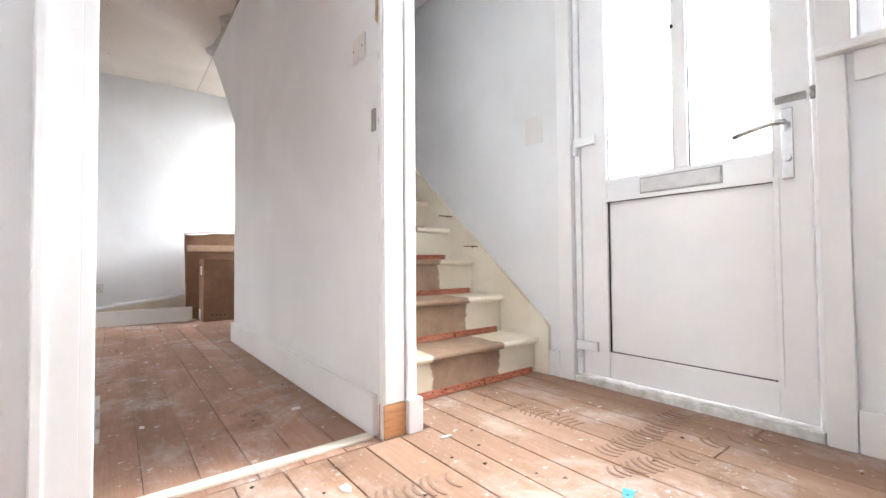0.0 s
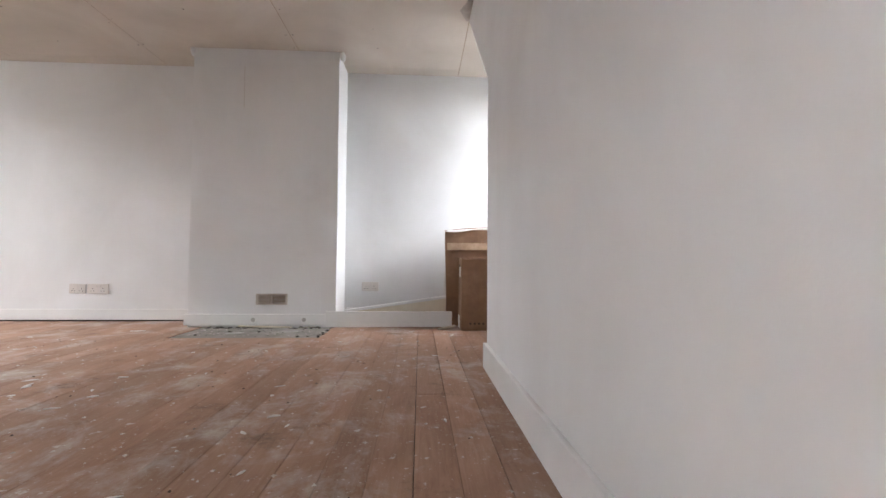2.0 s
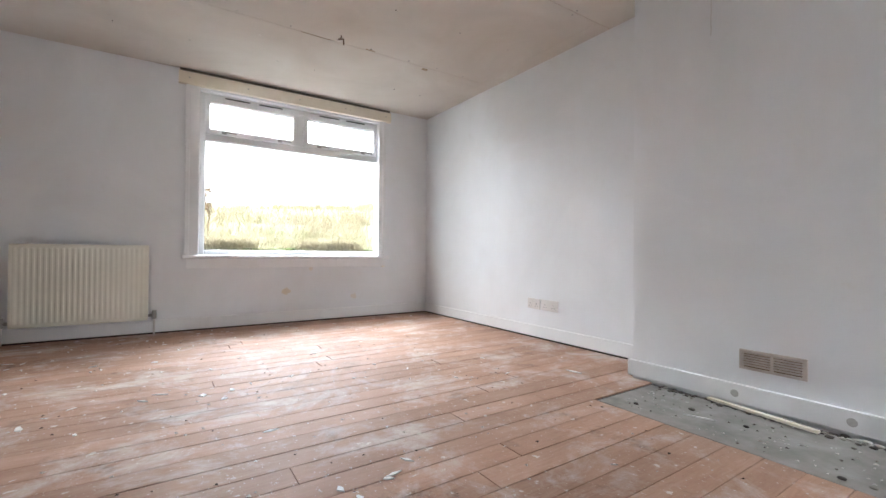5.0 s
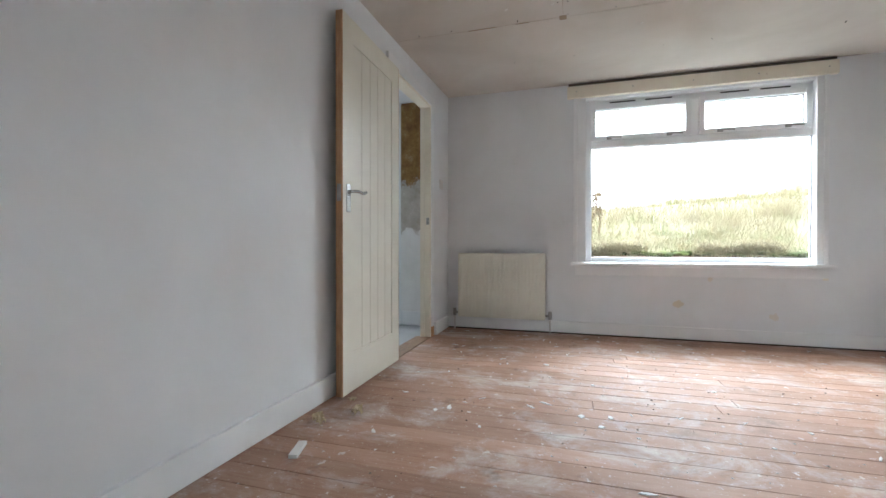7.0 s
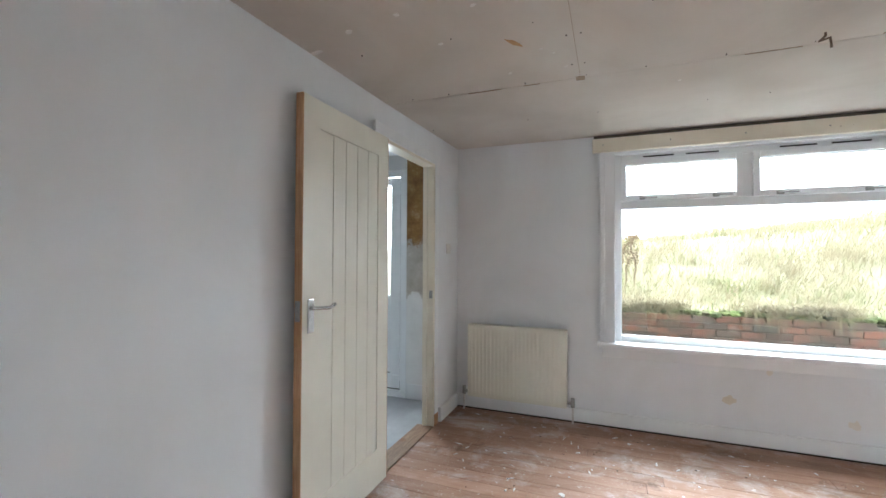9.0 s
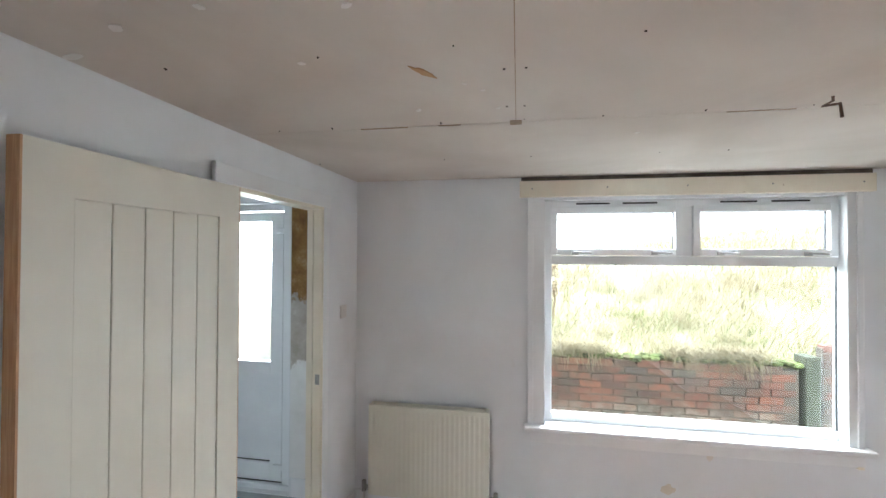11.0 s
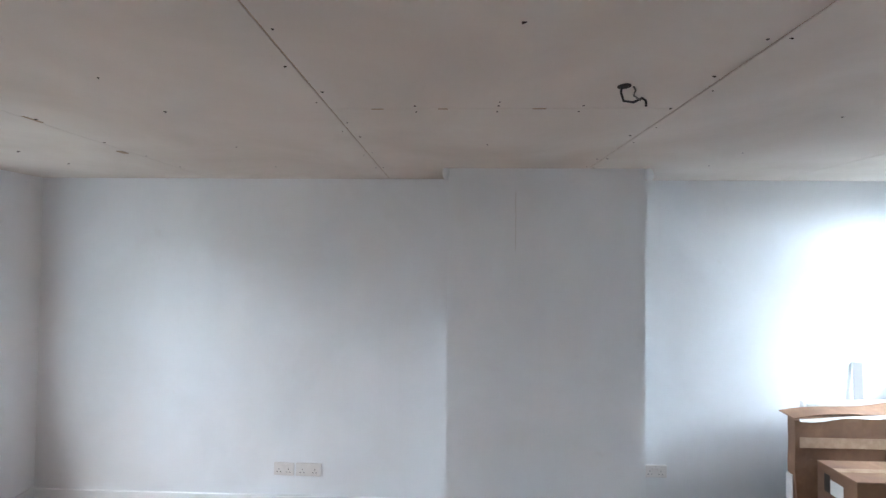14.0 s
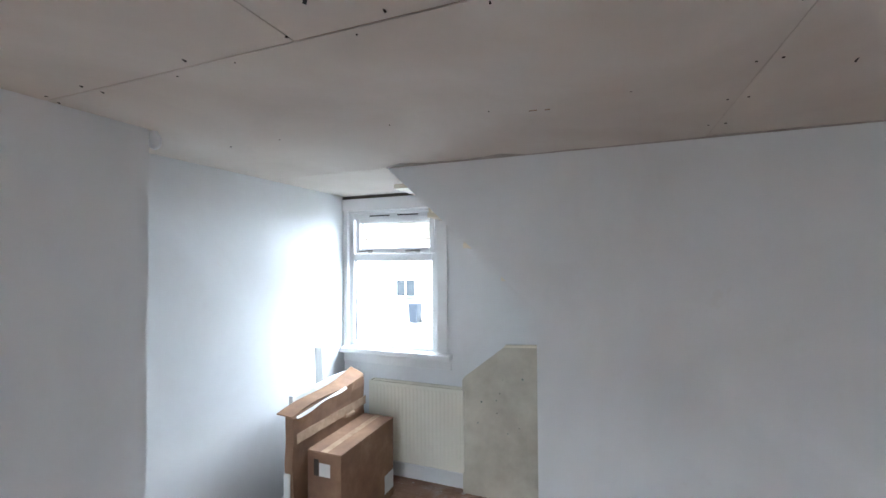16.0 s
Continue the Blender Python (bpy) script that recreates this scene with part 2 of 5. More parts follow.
WALL = mat_wall()
GLOSS = mat_gloss()
CREAM = mat_cream()
BOARDS = mat_boards("living_floorboards", lin("926e5a"), lin("ab8670"), lin("bd9d89"), lin("cfc8c2"), 0.72, lin("5f4a3e"))
HALLBOARDS = mat_boards("hall_floorboards", lin("93745c"), lin("a8866e"), lin("b89b86"), lin("cdc3ba"), 0.65, lin("6f5440"))
PLASTERBOARD = mat_plasterboard()
UPVC = mat_plain("white_upvc", lin("e6e7e8"), lin("eff0f0"), 3, 0.28, bump=0.0)
SCUFFED = mat_plain("scuffed_white_plastic", lin("b9b4ad"), lin("e8e7e4"), 26, 0.4, bump=0.1)
RUSTY = mat_plain("rusty_brown_metal", lin("5d4433"), lin("8a6a50"), 40, 0.6, 0.6)
GASKET = mat_plain("black_rubber", lin("1d1d1d"), lin("2b2b2b"), 30, 0.6)
CHROME = mat_plain("satin_metal", lin("b9babb"), lin("d2d2d2"), 20, 0.25, 1.0, 0.03)
SATIN = mat_plain("satin_silver_plate", lin("c4c4c4"), lin("d6d6d5"), 20, 0.5, 0.35, 0.03)
STEEL = mat_plain("dull_steel", lin("8d8c89"), lin("b0aeaa"), 25, 0.4, 0.9, 0.05)
PLASTIC = mat_plain("white_plastic", lin("cdc7c2"), lin("d8d3ce"), 8, 0.35, bump=0.0)
DARK = mat_plain("dark_void", lin("241f1b"), lin("3a322c"), 12, 0.9)
# brown that paints the shade in the gaps above the pelmets
GAP_SHADE = mat_plain("brown_gap_shade", lin("4a433c"), lin("6a6157"), 12, 0.9)
TIMBER = mat_timber("bare_pine", lin("a67a58"), lin("ba8f6a"), lin("caa67e"), (14, 14, 0.6))
RAWBLOCK = mat_timber("raw_timber_block", lin("a9764a"), lin("bd8a5c"), lin("cb9d70"), (1, 10, 10))
GRIPPER = mat_timber("orange_gripper_rod", lin("955038"), lin("b0664a"), lin("c48868"), (2, 12, 12))
CARD = mat_cardboard()
TAPE = mat_plain("clear_tape", lin("a58a72"), lin("bda38b"), 22, 0.16, bump=0.5, bscale=35)
PAPER = mat_plain("white_paper", lin("d9d7d3"), lin("e6e4e0"), 9, 0.7)
INK = mat_plain("black_ink", lin("2a211a"), lin("3b2f26"), 20, 0.7)
STAIR = mat_stair()
RADIATOR = mat_plain("cream_radiator_enamel", lin("dcd8c8"), lin("e5e1d3"), 2.5, 0.35, bump=0.04)
HEARTH = mat_plain("grey_concrete", lin("6f6b66"), lin("98948d"), 7, 0.9, bump=0.5, bscale=22)
VINYL = mat_plain("grey_wood_vinyl", lin("8d8f92"), lin("a9abad"), 3, 0.45, bump=0.03)
STRIPPED = mat_stripped()
BRICK = mat_brick()
MORTAR = mat_plain("old_mortar", lin("342f28"), lin("4c453b"), 14, 0.95, bump=0.0)
RENDER = mat_plain("white_roughcast", lin("c6c4be"), lin("d6d4cf"), 3, 0.9, bump=0.6, bscale=60)
CONCRETE = mat_plain("damp_concrete", lin("535949"), lin("6e7463"), 2.2, 0.9, bump=0.3, bscale=30)
GLASS = mat_glass("clear_glass", 0.0)
FROST = mat_glass("frosted_glass", 0.35)
IVORY = mat_plain("ivory_door_paint", lin("d6d1c3"), lin("dfdbcd"), 3, 0.42, bump=0.05)
OLDBOARD = mat_plain("stained_hardboard", lin("b5ad9c"), lin("d2ccbd"), 4.5, 0.7, bump=0.15, bscale=14)
DARKPANE = mat_plain("dark_window_pane", lin("343a40"), lin("474e54"), 3, 0.08, 0.0, 0.0)


# ---- building helpers ----
def bx(bm, x0, y0, z0, x1, y1, z1, bevel=0.0):
    """A box in bm, with its edges rounded off where bevel is given."""
    m = Matrix.LocRotScale(((x0 + x1) / 2, (y0 + y1) / 2, (z0 + z1) / 2), None, (abs(x1 - x0), abs(y1 - y0), abs(z1 - z0)))
    made = bmesh.ops.create_cube(bm, size=1.0, matrix=m)["verts"]
    if bevel:
        edges = {e for v in made for e in v.link_edges}
        bmesh.ops.bevel(bm, geom=list(edges), offset=bevel, segments=2, profile=0.6, affect="EDGES")
    return made


def cyl(bm, p, q, r, n=12, r2=None):
    p, q = Vector(p), Vector(q)
    d = q - p
    m = Matrix.Translation((p + q) / 2) @ d.to_track_quat("Z", "Y").to_matrix().to_4x4()
    bmesh.ops.create_cone(bm, cap_ends=True, segments=n, radius1=r, radius2=r if r2 is None else r2, depth=d.length, matrix=m)


def tube(bm, pts, r, n=8):
    """A bent tube through pts."""
    pts = [Vector(p) for p in pts]
    rings = []
    for k, p in enumerate(pts):
        d = (pts[min(k + 1, len(pts) - 1)] - pts[max(k - 1, 0)]).normalized()
        a = d.orthogonal().normalized()
        b = d.cross(a)
        rings.append([bm.verts.new(p + r * (math.cos(2 * math.pi * j / n) * a + math.sin(2 * math.pi * j / n) * b)) for j in range(n)])
        if k:
            shift = min(range(n), key=lambda s: sum((rings[k][(j + s) % n].co - rings[k - 1][j].co).length for j in range(n)))
            rings[k] = rings[k][shift:] + rings[k][:shift]
    for u, v in zip(rings, rings[1:]):
        for j in range(n):
            bm.faces.new((u[j], u[(j + 1) % n], v[(j + 1) % n], v[j]))
    bm.faces.new(rings[0])
    bm.faces.new(rings[-1])
    bmesh.ops.recalc_face_normals(bm, faces=bm.faces)


def prism(bm, axis, a, b, outline):
    """An outline of two coordinates, drawn out along axis from a to b."""
    def at(u, v, w):
        return ((w, u, v), (u, w, v), (u, v, w))[axis]
    lo = [bm.verts.new(at(u, v, a)) for u, v in outline]
    hi = [bm.verts.new(at(u, v, b)) for u, v in outline]
    n = len(lo)
    bm.faces.new(lo)
    bm.faces.new(hi[::-1])
    for j in range(n):
        bm.faces.new((lo[j], hi[j], hi[(j + 1) % n], lo[(j + 1) % n]))
    bmesh.ops.recalc_face_normals(bm, faces=bm.faces)


def part(name, bm, material, parent=None, label="", smooth=False):
    me = bpy.data.meshes.new(name)
    bm.to_mesh(me)
    bm.free()
    if smooth:
        for p in me.polygons:
            p.use_smooth = True
    me.materials.append(material)
    ob = new(name, me)
    if parent:
        ob.parent = parent
    if label:
        ob["label"] = label
    return ob


def box_part(name, dims, material, parent=None, label="", bevel=0.0):
    bm = bmesh.new()
    bx(bm, *dims, bevel=bevel)
    return part(name, bm, material, parent, label)


def thing(name, label, category, at=(0, 0, 0), group=""):
    ob = new(name)
    ob.location = at
    ob.empty_display_size = 0.1
    return tagged(ob, label, category, group)


def structure(ob, label, category):
    return tagged(ob, label, category, kind="structure")


def panel_wall(name, axis, c0, c1, a0, a1, z0, z1, holes, material, label):
    """A thick wall between c0 and c1 on one axis, from a0 to a1 on the other, with openings cut right through."""
    us = sorted({a0, a1, *(v for h in holes for v in h[:2])})
    vs = sorted({z0, z1, *(v for h in holes for v in h[2:])})
    us = [u for u in us if a0 <= u <= a1]
    vs = [v for v in vs if z0 <= v <= z1]

    def solid(i, j):
        if not (0 <= i < len(us) - 1 and 0 <= j < len(vs) - 1):
            return False
        u, v = (us[i] + us[i + 1]) / 2, (vs[j] + vs[j + 1]) / 2
        return not any(h[0] < u < h[1] and h[2] < v < h[3] for h in holes)

    bm = bmesh.new()
    grid = {}

    def vert(u, v, c):
        key = (u, v, c)
        if key not in grid:
            grid[key] = bm.verts.new((c, u, v) if axis == 0 else (u, c, v))
        return grid[key]

    for i in range(len(us) - 1):
        for j in range(len(vs) - 1):
            if not solid(i, j):
                continue
            a, b, c, d = us[i], us[i + 1], vs[j], vs[j + 1]
            for k in (c0, c1):
                bm.faces.new([vert(a, c, k), vert(b, c, k), vert(b, d, k), vert(a, d, k)])
            for free, e in ((solid(i - 1, j), ((a, c), (a, d))), (solid(i + 1, j), ((b, c), (b, d))),
                            (solid(i, j - 1), ((a, c), (b, c))), (solid(i, j + 1), ((a, d), (b, d)))):
                if not free:
                    bm.faces.new([vert(*e[0], c0), vert(*e[1], c0), vert(*e[1], c1), vert(*e[0], c1)])
    bmesh.ops.recalc_face_normals(bm, faces=bm.faces)
    return structure(part(name, bm, material), label, "wall")


# ---- the plan ----
CEIL = 2.29
XR, XF = -4.30, 1.72            # rear and front walls, inner faces
XH = 1.785                      # front wall in the hall and along the stair
YI0, YI1 = 1.43, 1.555           # wall between living room and hall or kitchen
YP, YA = 5.24, 5.28             # party wall, and its face in the front alcove
XS0, XS1 = 0.81, 0.93           # wall beside the stair
CX0, CX1, CY = -1.40, -0.22, 4.885
WB = (2.885, 4.69, 0.66, 2.14)   # rear window opening
WF = (4.41, 5.245, 1.0, 2.14)  # front window opening
DF = (0.637, 1.472, 0.0, 2.10)    # front door opening
WS = (-0.35, 0.555, 1.13, 2.08)  # hall window opening
DB = (0.10, 1.06, 0.0, 2.15)    # kitchen back door opening

panel_wall("wall_rear", 0, -4.49, XR, -1.2, 5.5, -0.3, 2.6, [WB, DB], WALL, "white painted plaster outer wall with window and back door")
panel_wall("wall_front", 0, XF, 2.0, 3.40, 5.5, -0.3, 4.4, [WF], WALL, "white painted plaster front wall of the alcove")
panel_wall("wall_front_hall", 0, XH, 2.0, -1.2, 3.40, -0.3, 4.4, [DF, WS], WALL, "white painted plaster hall wall with door and window")
panel_wall("wall_party", 1, YP, 5.5, XR, -0.6, -0.05, 2.4, [], WALL, "white painted plaster party wall")
panel_wall("wall_alcove", 1, YA, 5.5, -0.6, XF, -0.05, 2.4, [], WALL, "white painted plaster wall of the front alcove")
panel_wall("wall_inner", 1, YI0, YI1, XR, XS0 - 0.01, -0.05, 2.4, [(-3.80, -2.96, -0.05, 2.06), (0.085, 0.80, -0.05, 2.06)], WALL,
           "white painted partition wall with two doorways")
FACE = {XR: 1.575, -3.80: 1.559, -2.96: 1.532, 0.085: 1.480, 0.80: 1.480, XS0 - 0.01: 1.480}
for v in bpy.data.objects["wall_inner"].data.vertices:      # the living-room face runs slightly out of true
    if v.co.y > YI0 + 0.05:
        v.co.y = FACE[min(FACE, key=lambda k: abs(k - v.co.x))]
    elif v.co.x < -2.9:                                     # thinner round the kitchen doorway
        v.co.y = 1.475
YK = 1.551
panel_wall("wall_hall_end", 1, -1.4, -1.2, XR, XH, -0.05, 2.4, [], WALL, "plain white painted end wall")
panel_wall("wall_hall_side", 0, -0.98, -0.88, -1.2, YI0, -0.05, 2.4, [], WALL, "plain white painted wall between hall and kitchen")
structure(box_part("chimney_breast", (CX0, CY, -0.05, CX1, YP + 0.05, 2.4), WALL), "white painted plaster chimney breast", "chimney breast")

bm = bmesh.new()
prism(bm, 0, XS0, XS1, [(YI0 + 0.04, -0.05), (3.50, -0.05), (3.50, 1.49), (4.37, CEIL + 0.01), (4.37, 4.4), (YI0 + 0.04, 4.4)])
structure(part("wall_stair", bm, WALL), "white painted stair wall with sloping cut-out end", "wall")
bm = bmesh.new()
prism(bm, 0, XS1, XF, [(3.50, 1.49), (4.37, CEIL), (4.37, CEIL + 0.12), (3.50, 1.62)])
structure(part("stair_soffit", bm, WALL), "white painted sloping plaster underside of the stair", "ceiling")
structure(box_part("wall_under_stair", (XS1, 3.40, -0.05, XF, 3.50, 1.50), WALL), "white painted wall closing the stair cupboard", "wall")
structure(box_part("wall_stair_head", (XS1, 4.37, CEIL + 0.13, XF, 4.5, 4.4), WALL), "plain white wall at the head of the stair", "wall")
structure(box_part("wall_stair_trimmer", (XS1, 2.76, CEIL + 0.02, XH, 2.86, 4.4), WALL), "plain white wall above the stair opening", "wall")

# ceilings: plasterboard sheets with open joints, in one mesh
bm = bmesh.new()
YW = 1.465
cols = [XR, -3.08, -1.815, -0.555, XS0]
ends = [[YW, YP], [YW, 2.70, 5.1, YP], [YW, 3.86, YP], [YW, 2.74, 5.14, YP]]
for i, rows_y in enumerate(ends):
    for a, b in zip(rows_y, rows_y[1:]):
        x0, x1 = cols[i] + (0.003 if i else 0), cols[i + 1] - 0.003
        dz = random.uniform(-0.0015, 0.0015)
        y0, y1 = a + (0.0012 if a > YW else 0), b - (0.0012 if b < YP else 0)
        if b > 4.9 and i >= 1:
            y1 = min(y1, YP)
        bx(bm, x0, y0, CEIL + dz, x1, y1, CEIL + 0.013, 0.001)
bx(bm, XS0 + 0.004, 4.372, CEIL, XF, YA, CEIL + 0.013, 0.002)
bx(bm, -0.553, YP + 0.002, CEIL + 0.001, XS0, YA, CEIL + 0.013)
structure(part("ceiling", bm, PLASTERBOARD), "bare grey-pink plasterboard ceiling with open joints", "ceiling")
structure(box_part("ceiling_joist_void", (XR, YI1, CEIL + 0.003, XF, YA, CEIL + 0.03), mat_plain("joint_filler", lin("8d7a66"), lin("b9a58c"), 14, 0.9)),
          "backing above the ceiling joints", "ceiling")
structure(box_part("ceiling_hall", (-0.88, -1.2, CEIL - 0.03, XH, YI0, CEIL), WALL), "white painted hall ceiling", "ceiling")
structure(box_part("ceiling_stair", (XS1, YI0, CEIL - 0.03, XH, 2.76, CEIL), WALL), "white painted ceiling over the lower stair", "ceiling")
structure(box_part("ceiling_kitchen", (XR, -1.2, CEIL, -0.98, YI0, CEIL + 0.03), WALL), "white painted kitchen ceiling", "ceiling")
structure(box_part("upper_floor", (-4.60, -1.4, 2.40, XS0, 5.5, 2.60), WALL), "slab of the upper floor", "ceiling")
structure(box_part("upper_floor_front", (XS1, 4.5, 2.42, XF, 5.5, 2.60), WALL), "slab of the upper floor over the alcove", "ceiling")
structure(box_part("upper_floor_hall", (XS0, -1.4, 2.42, XH, 2.76, 2.60), WALL), "slab of the upper floor over the hall", "ceiling")
structure(box_part("stairwell_ceiling", (XS0, 1.4, 4.4, 2.0, 4.6, 4.5), WALL), "plain white ceiling over the stairwell", "ceiling")

# ragged paper and plaster where the ceiling meets the stair wall
bm = bmesh.new()
rag = random.Random(31)
edge = [(XS0 - 0.004, 1.6)] + [(XS0 - 0.012 - 0.07 * rag.random() * (1 if k > 16 else 0.2), 1.6 + 2.75 * k / 24) for k in range(25)] + [(XS0 - 0.004, 4.36)]
prism(bm, 2, CEIL - 0.004, CEIL + 0.002, edge)
structure(part("trim_torn_ceiling_edge", bm, mat_plain("torn_ceiling_paper", lin("9d958d"), lin("c0b9b2"), 14, 0.9)), "torn grey paper along the ceiling edge", "ceiling")

# ground floor slabs
structure(box_part("subfloor", (XR, YI1 - 0.1, -0.12, XF, YA, -0.024), DARK), "dark underfloor below the boards", "floor")
structure(box_part("subfloor_hall", (-0.88, -1.2, -0.12, XF + 0.1, YI1 - 0.1, -0.024), DARK), "dark underfloor below the hall boards", "floor")
structure(box_part("floor_kitchen", (XR - 0.1, -1.2, -0.06, -0.98, YI0 + 0.1, -0.004), VINYL), "grey wood-effect vinyl kitchen floor", "floor")


# ---- trim ----
def skirting(name, dims, label="white painted timber skirting board"):
    bm = bmesh.new()
    bx(bm, *dims, bevel=0.004)
    return structure(part(name, bm, GLOSS), label, "skirting")


skirting("baseboard_rear", (XR, YI1 + 0.02, 0.012, XR + 0.018, YP, 0.115))
skirting("baseboard_party", (XR + 0.02, YP - 0.018, 0.012, CX0, YP, 0.105), "white painted skirting with a dark shade strip below")
# dark strips under the raised skirtings deepen the shade there
structure(box_part("baseboard_shade", (XR, YI1 + 0.03, 0.0005, XR + 0.0155, YP - 0.02, 0.0125), DARK), "dark strip for the shade below the rear skirting", "trim")
structure(box_part("baseboard_shade", (XR + 0.02, YP - 0.0155, 0.0005, CX0, YP, 0.0125), DARK), "dark strip for the shade below the party wall skirting", "trim")
skirting("baseboard_chimney", (CX0 - 0.02, CY - 0.02, 0.016, -0.30, CY, 0.105), "scuffed white skirting on the chimney breast")
skirting("baseboard_stair", (XS0 - 0.018, 1.505, 0.0, XS0, 3.50, 0.125))
skirting("baseboard_stair_end", (XS0 - 0.018, 3.501, 0.0, XS1, 3.518, 0.125))
sk = skirting("baseboard_inner", (-2.94, 1.532, 0.004, 0.07, 1.55, 0.12))
for v in sk.data.vertices:
    v.co.y -= 0.0173 * (v.co.x + 2.94)
skirting("baseboard_inner_corner", (XR + 0.02, 1.555, 0.004, -3.88, 1.588, 0.12))
skirting("baseboard_alcove", (-0.2, YA - 0.018, 0.0, XF, YA, 0.115))
skirting("baseboard_front", (XF - 0.018, 3.52, 0.0, XF, YA - 0.02, 0.115))
skirting("baseboard_hall_front", (XH - 0.018, -1.18, 0.0, XH, 0.568, 0.12))
skirting("baseboard_hall_stair", (XH - 0.02, 1.546, 0.0, XH, 1.606, 0.115))
skirting("baseboard_kitchen", (XR - 0.02, 1.085, 0.0, XR + 0.012, 1.42, 0.14), "white painted deep kitchen skirting")
structure(box_part("stripped_wall_face", (XR, 1.07, 0.14, XR + 0.006, 1.43, 2.28), STRIPPED), "stripped brown and grey plaster beside back door", "wall")

# ---- rear window ----
def casement(name, axis_x, face, y0, y1, z0, z1, split_z, lights, out, label, mullion=0.07):
    """A white plastic window in the plane x = face: one big pane below, opening lights above. out: -1 rear, +1 front."""
    w = structure(new(name), label, "window")
    d = 0.07 * out
    a, b = sorted((face, face + d))
    fr = 0.05

    def bar(nm, ya, za, yb, zb, xa=a, xb=b, bev=0.006):
        bmm = bmesh.new()
        bx(bmm, xa, ya, za, xb, yb, zb, bev)
        return part(nm, bmm, UPVC, w)
    bar("window_frame", y0, z0, y0 + fr, z1)
    bar("window_frame", y1 - fr, z0, y1, z1)
    bar("window_frame", y0 + fr, z0, y1 - fr, z0 + fr)
    bar("window_frame", y0 + fr, z1 - fr, y1 - fr, z1)
    bar("transom", y0 + fr, split_z - 0.03, y1 - fr, split_z + 0.03)
    xg = face + 0.035 * out

    def pane(ya, za, yb, zb):
        p = box_part("pane", (xg - 0.003, ya, za, xg + 0.003, yb, zb), GLASS, w)
        p.visible_shadow = False
        g = bmesh.new()
        for q in ((ya, za, yb, za + 0.006), (ya, zb - 0.006, yb, zb), (ya, za, ya + 0.006, zb), (yb - 0.006, za, yb, zb)):
            bx(g, xg - 0.012, q[0], q[1], xg + 0.012, q[2], q[3])
        part("gasket", g, GASKET, w)
    pane(y0 + fr - 0.004, z0 + fr - 0.004, y1 - fr + 0.004, split_z - 0.026)
    if len(lights) > 1:
        bar("mullion", lights[0][1] + 0.002, split_z + 0.03, lights[1][0] - 0.002, z1 - fr)
    for ya, yb in lights:
        za, zb = split_z + 0.032, z1 - 0.042
        s = 0.042
        xa, xb = sorted((face - 0.016 * out, face + 0.05 * out))
        for nm, q in (("sash", (ya, za, ya + s, zb)), ("sash", (yb - s, za, yb, zb)), ("sash", (ya + s, za, yb - s, za + s)), ("sash", (ya + s, zb - s, yb - s, zb))):
            bar(nm, *q, xa, xb, 0.005)
        pane(ya + s - 0.003, za + s - 0.003, yb - s + 0.003, zb - s + 0.003)
        for k in (0.18, 0.78):
            hm = bmesh.new()
            yc = ya + k * (yb - ya)
            bx(hm, face - 0.034 * out, yc - 0.012, za + 0.004, face - 0.017 * out, yc + 0.03, za + 0.03, 0.004)
            tube(hm, [(face - 0.036 * out, yc, za + 0.022), (face - 0.046 * out, yc + 0.05, za + 0.018), (face - 0.04 * out, yc + 0.11, za + 0.016)], 0.007, 6)
            part("window_handle", hm, STEEL, w, "grey metal window handle")
        for k in (0.2, 0.56):
            yc = ya + k * (yb - ya)
            vm = bmesh.new()
            xv = sorted((face - 0.004 * out, face + 0.002 * out))
            bx(vm, xv[0], yc, z1 - 0.026, xv[1], yc + 0.26 * (yb - ya), z1 - 0.016)
            part("trickle_vent", vm, GASKET, w, "black trickle vent slot")
    return w


win = casement("window_1", 0, -4.372, WB[0], 4.682, WB[2], WB[3], 1.743, [(2.928, 3.748), (3.811, 4.618)], -1,
               "white plastic picture window with two top lights")
box_part("reveal_lining", (-4.371, 4.622, 0.664, XR + 0.001, 4.689, 2.139), GLOSS, win)
bm = bmesh.new()
bx(bm, -4.40, 2.755, 0.628, -4.222, 4.728, 0.664, 0.012)
part("window_sill", bm, GLOSS, win, "white painted timber window sill")
box_part("apron", (XR + 0.001, 2.79, 0.545, XR + 0.016, 4.70, 0.627), GLOSS, win, bevel=0.004)
for ya, yb in ((2.775, 2.885), (4.612, 4.690)):
    bm = bmesh.new()
    bx(bm, XR, ya, 0.663, XR + 0.02, yb, 2.155, 0.005)
    bx(bm, XR, ya + (0.0 if ya < 3 else 0.045), 0.663, XR + 0.03, ya + (0.035 if ya < 3 else 0.078), 2.155, 0.006)
    part("architrave", bm, GLOSS, win)
bm = bmesh.new()
bx(bm, XR, 2.72, 2.155, XR + 0.045, 4.745, 2.262, 0.005)
part("pelmet", bm, CREAM, win, "cream painted pelmet board with nail holes")
# solid dark strip fills the gap and stands in for its shade
box_part("pelmet_gap_shade", (XR, 2.73, 2.263, XR + 0.03, 4.735, CEIL - 0.002), GAP_SHADE, win, "dark brown strip for the shade in the pelmet gap")
bm = bmesh.new()
for k in range(5):
    bmesh.ops.create_icosphere(bm, subdivisions=1, radius=0.006, matrix=Matrix.Translation((XR + 0.045, 2.8 + 0.47 * k, 2.21)))
part("nail", bm, STEEL, win)
box_part("plaster_chip", (XR + 0.0005, 4.66, 0.538, XR + 0.022, 4.69, 0.552), CREAM, win)

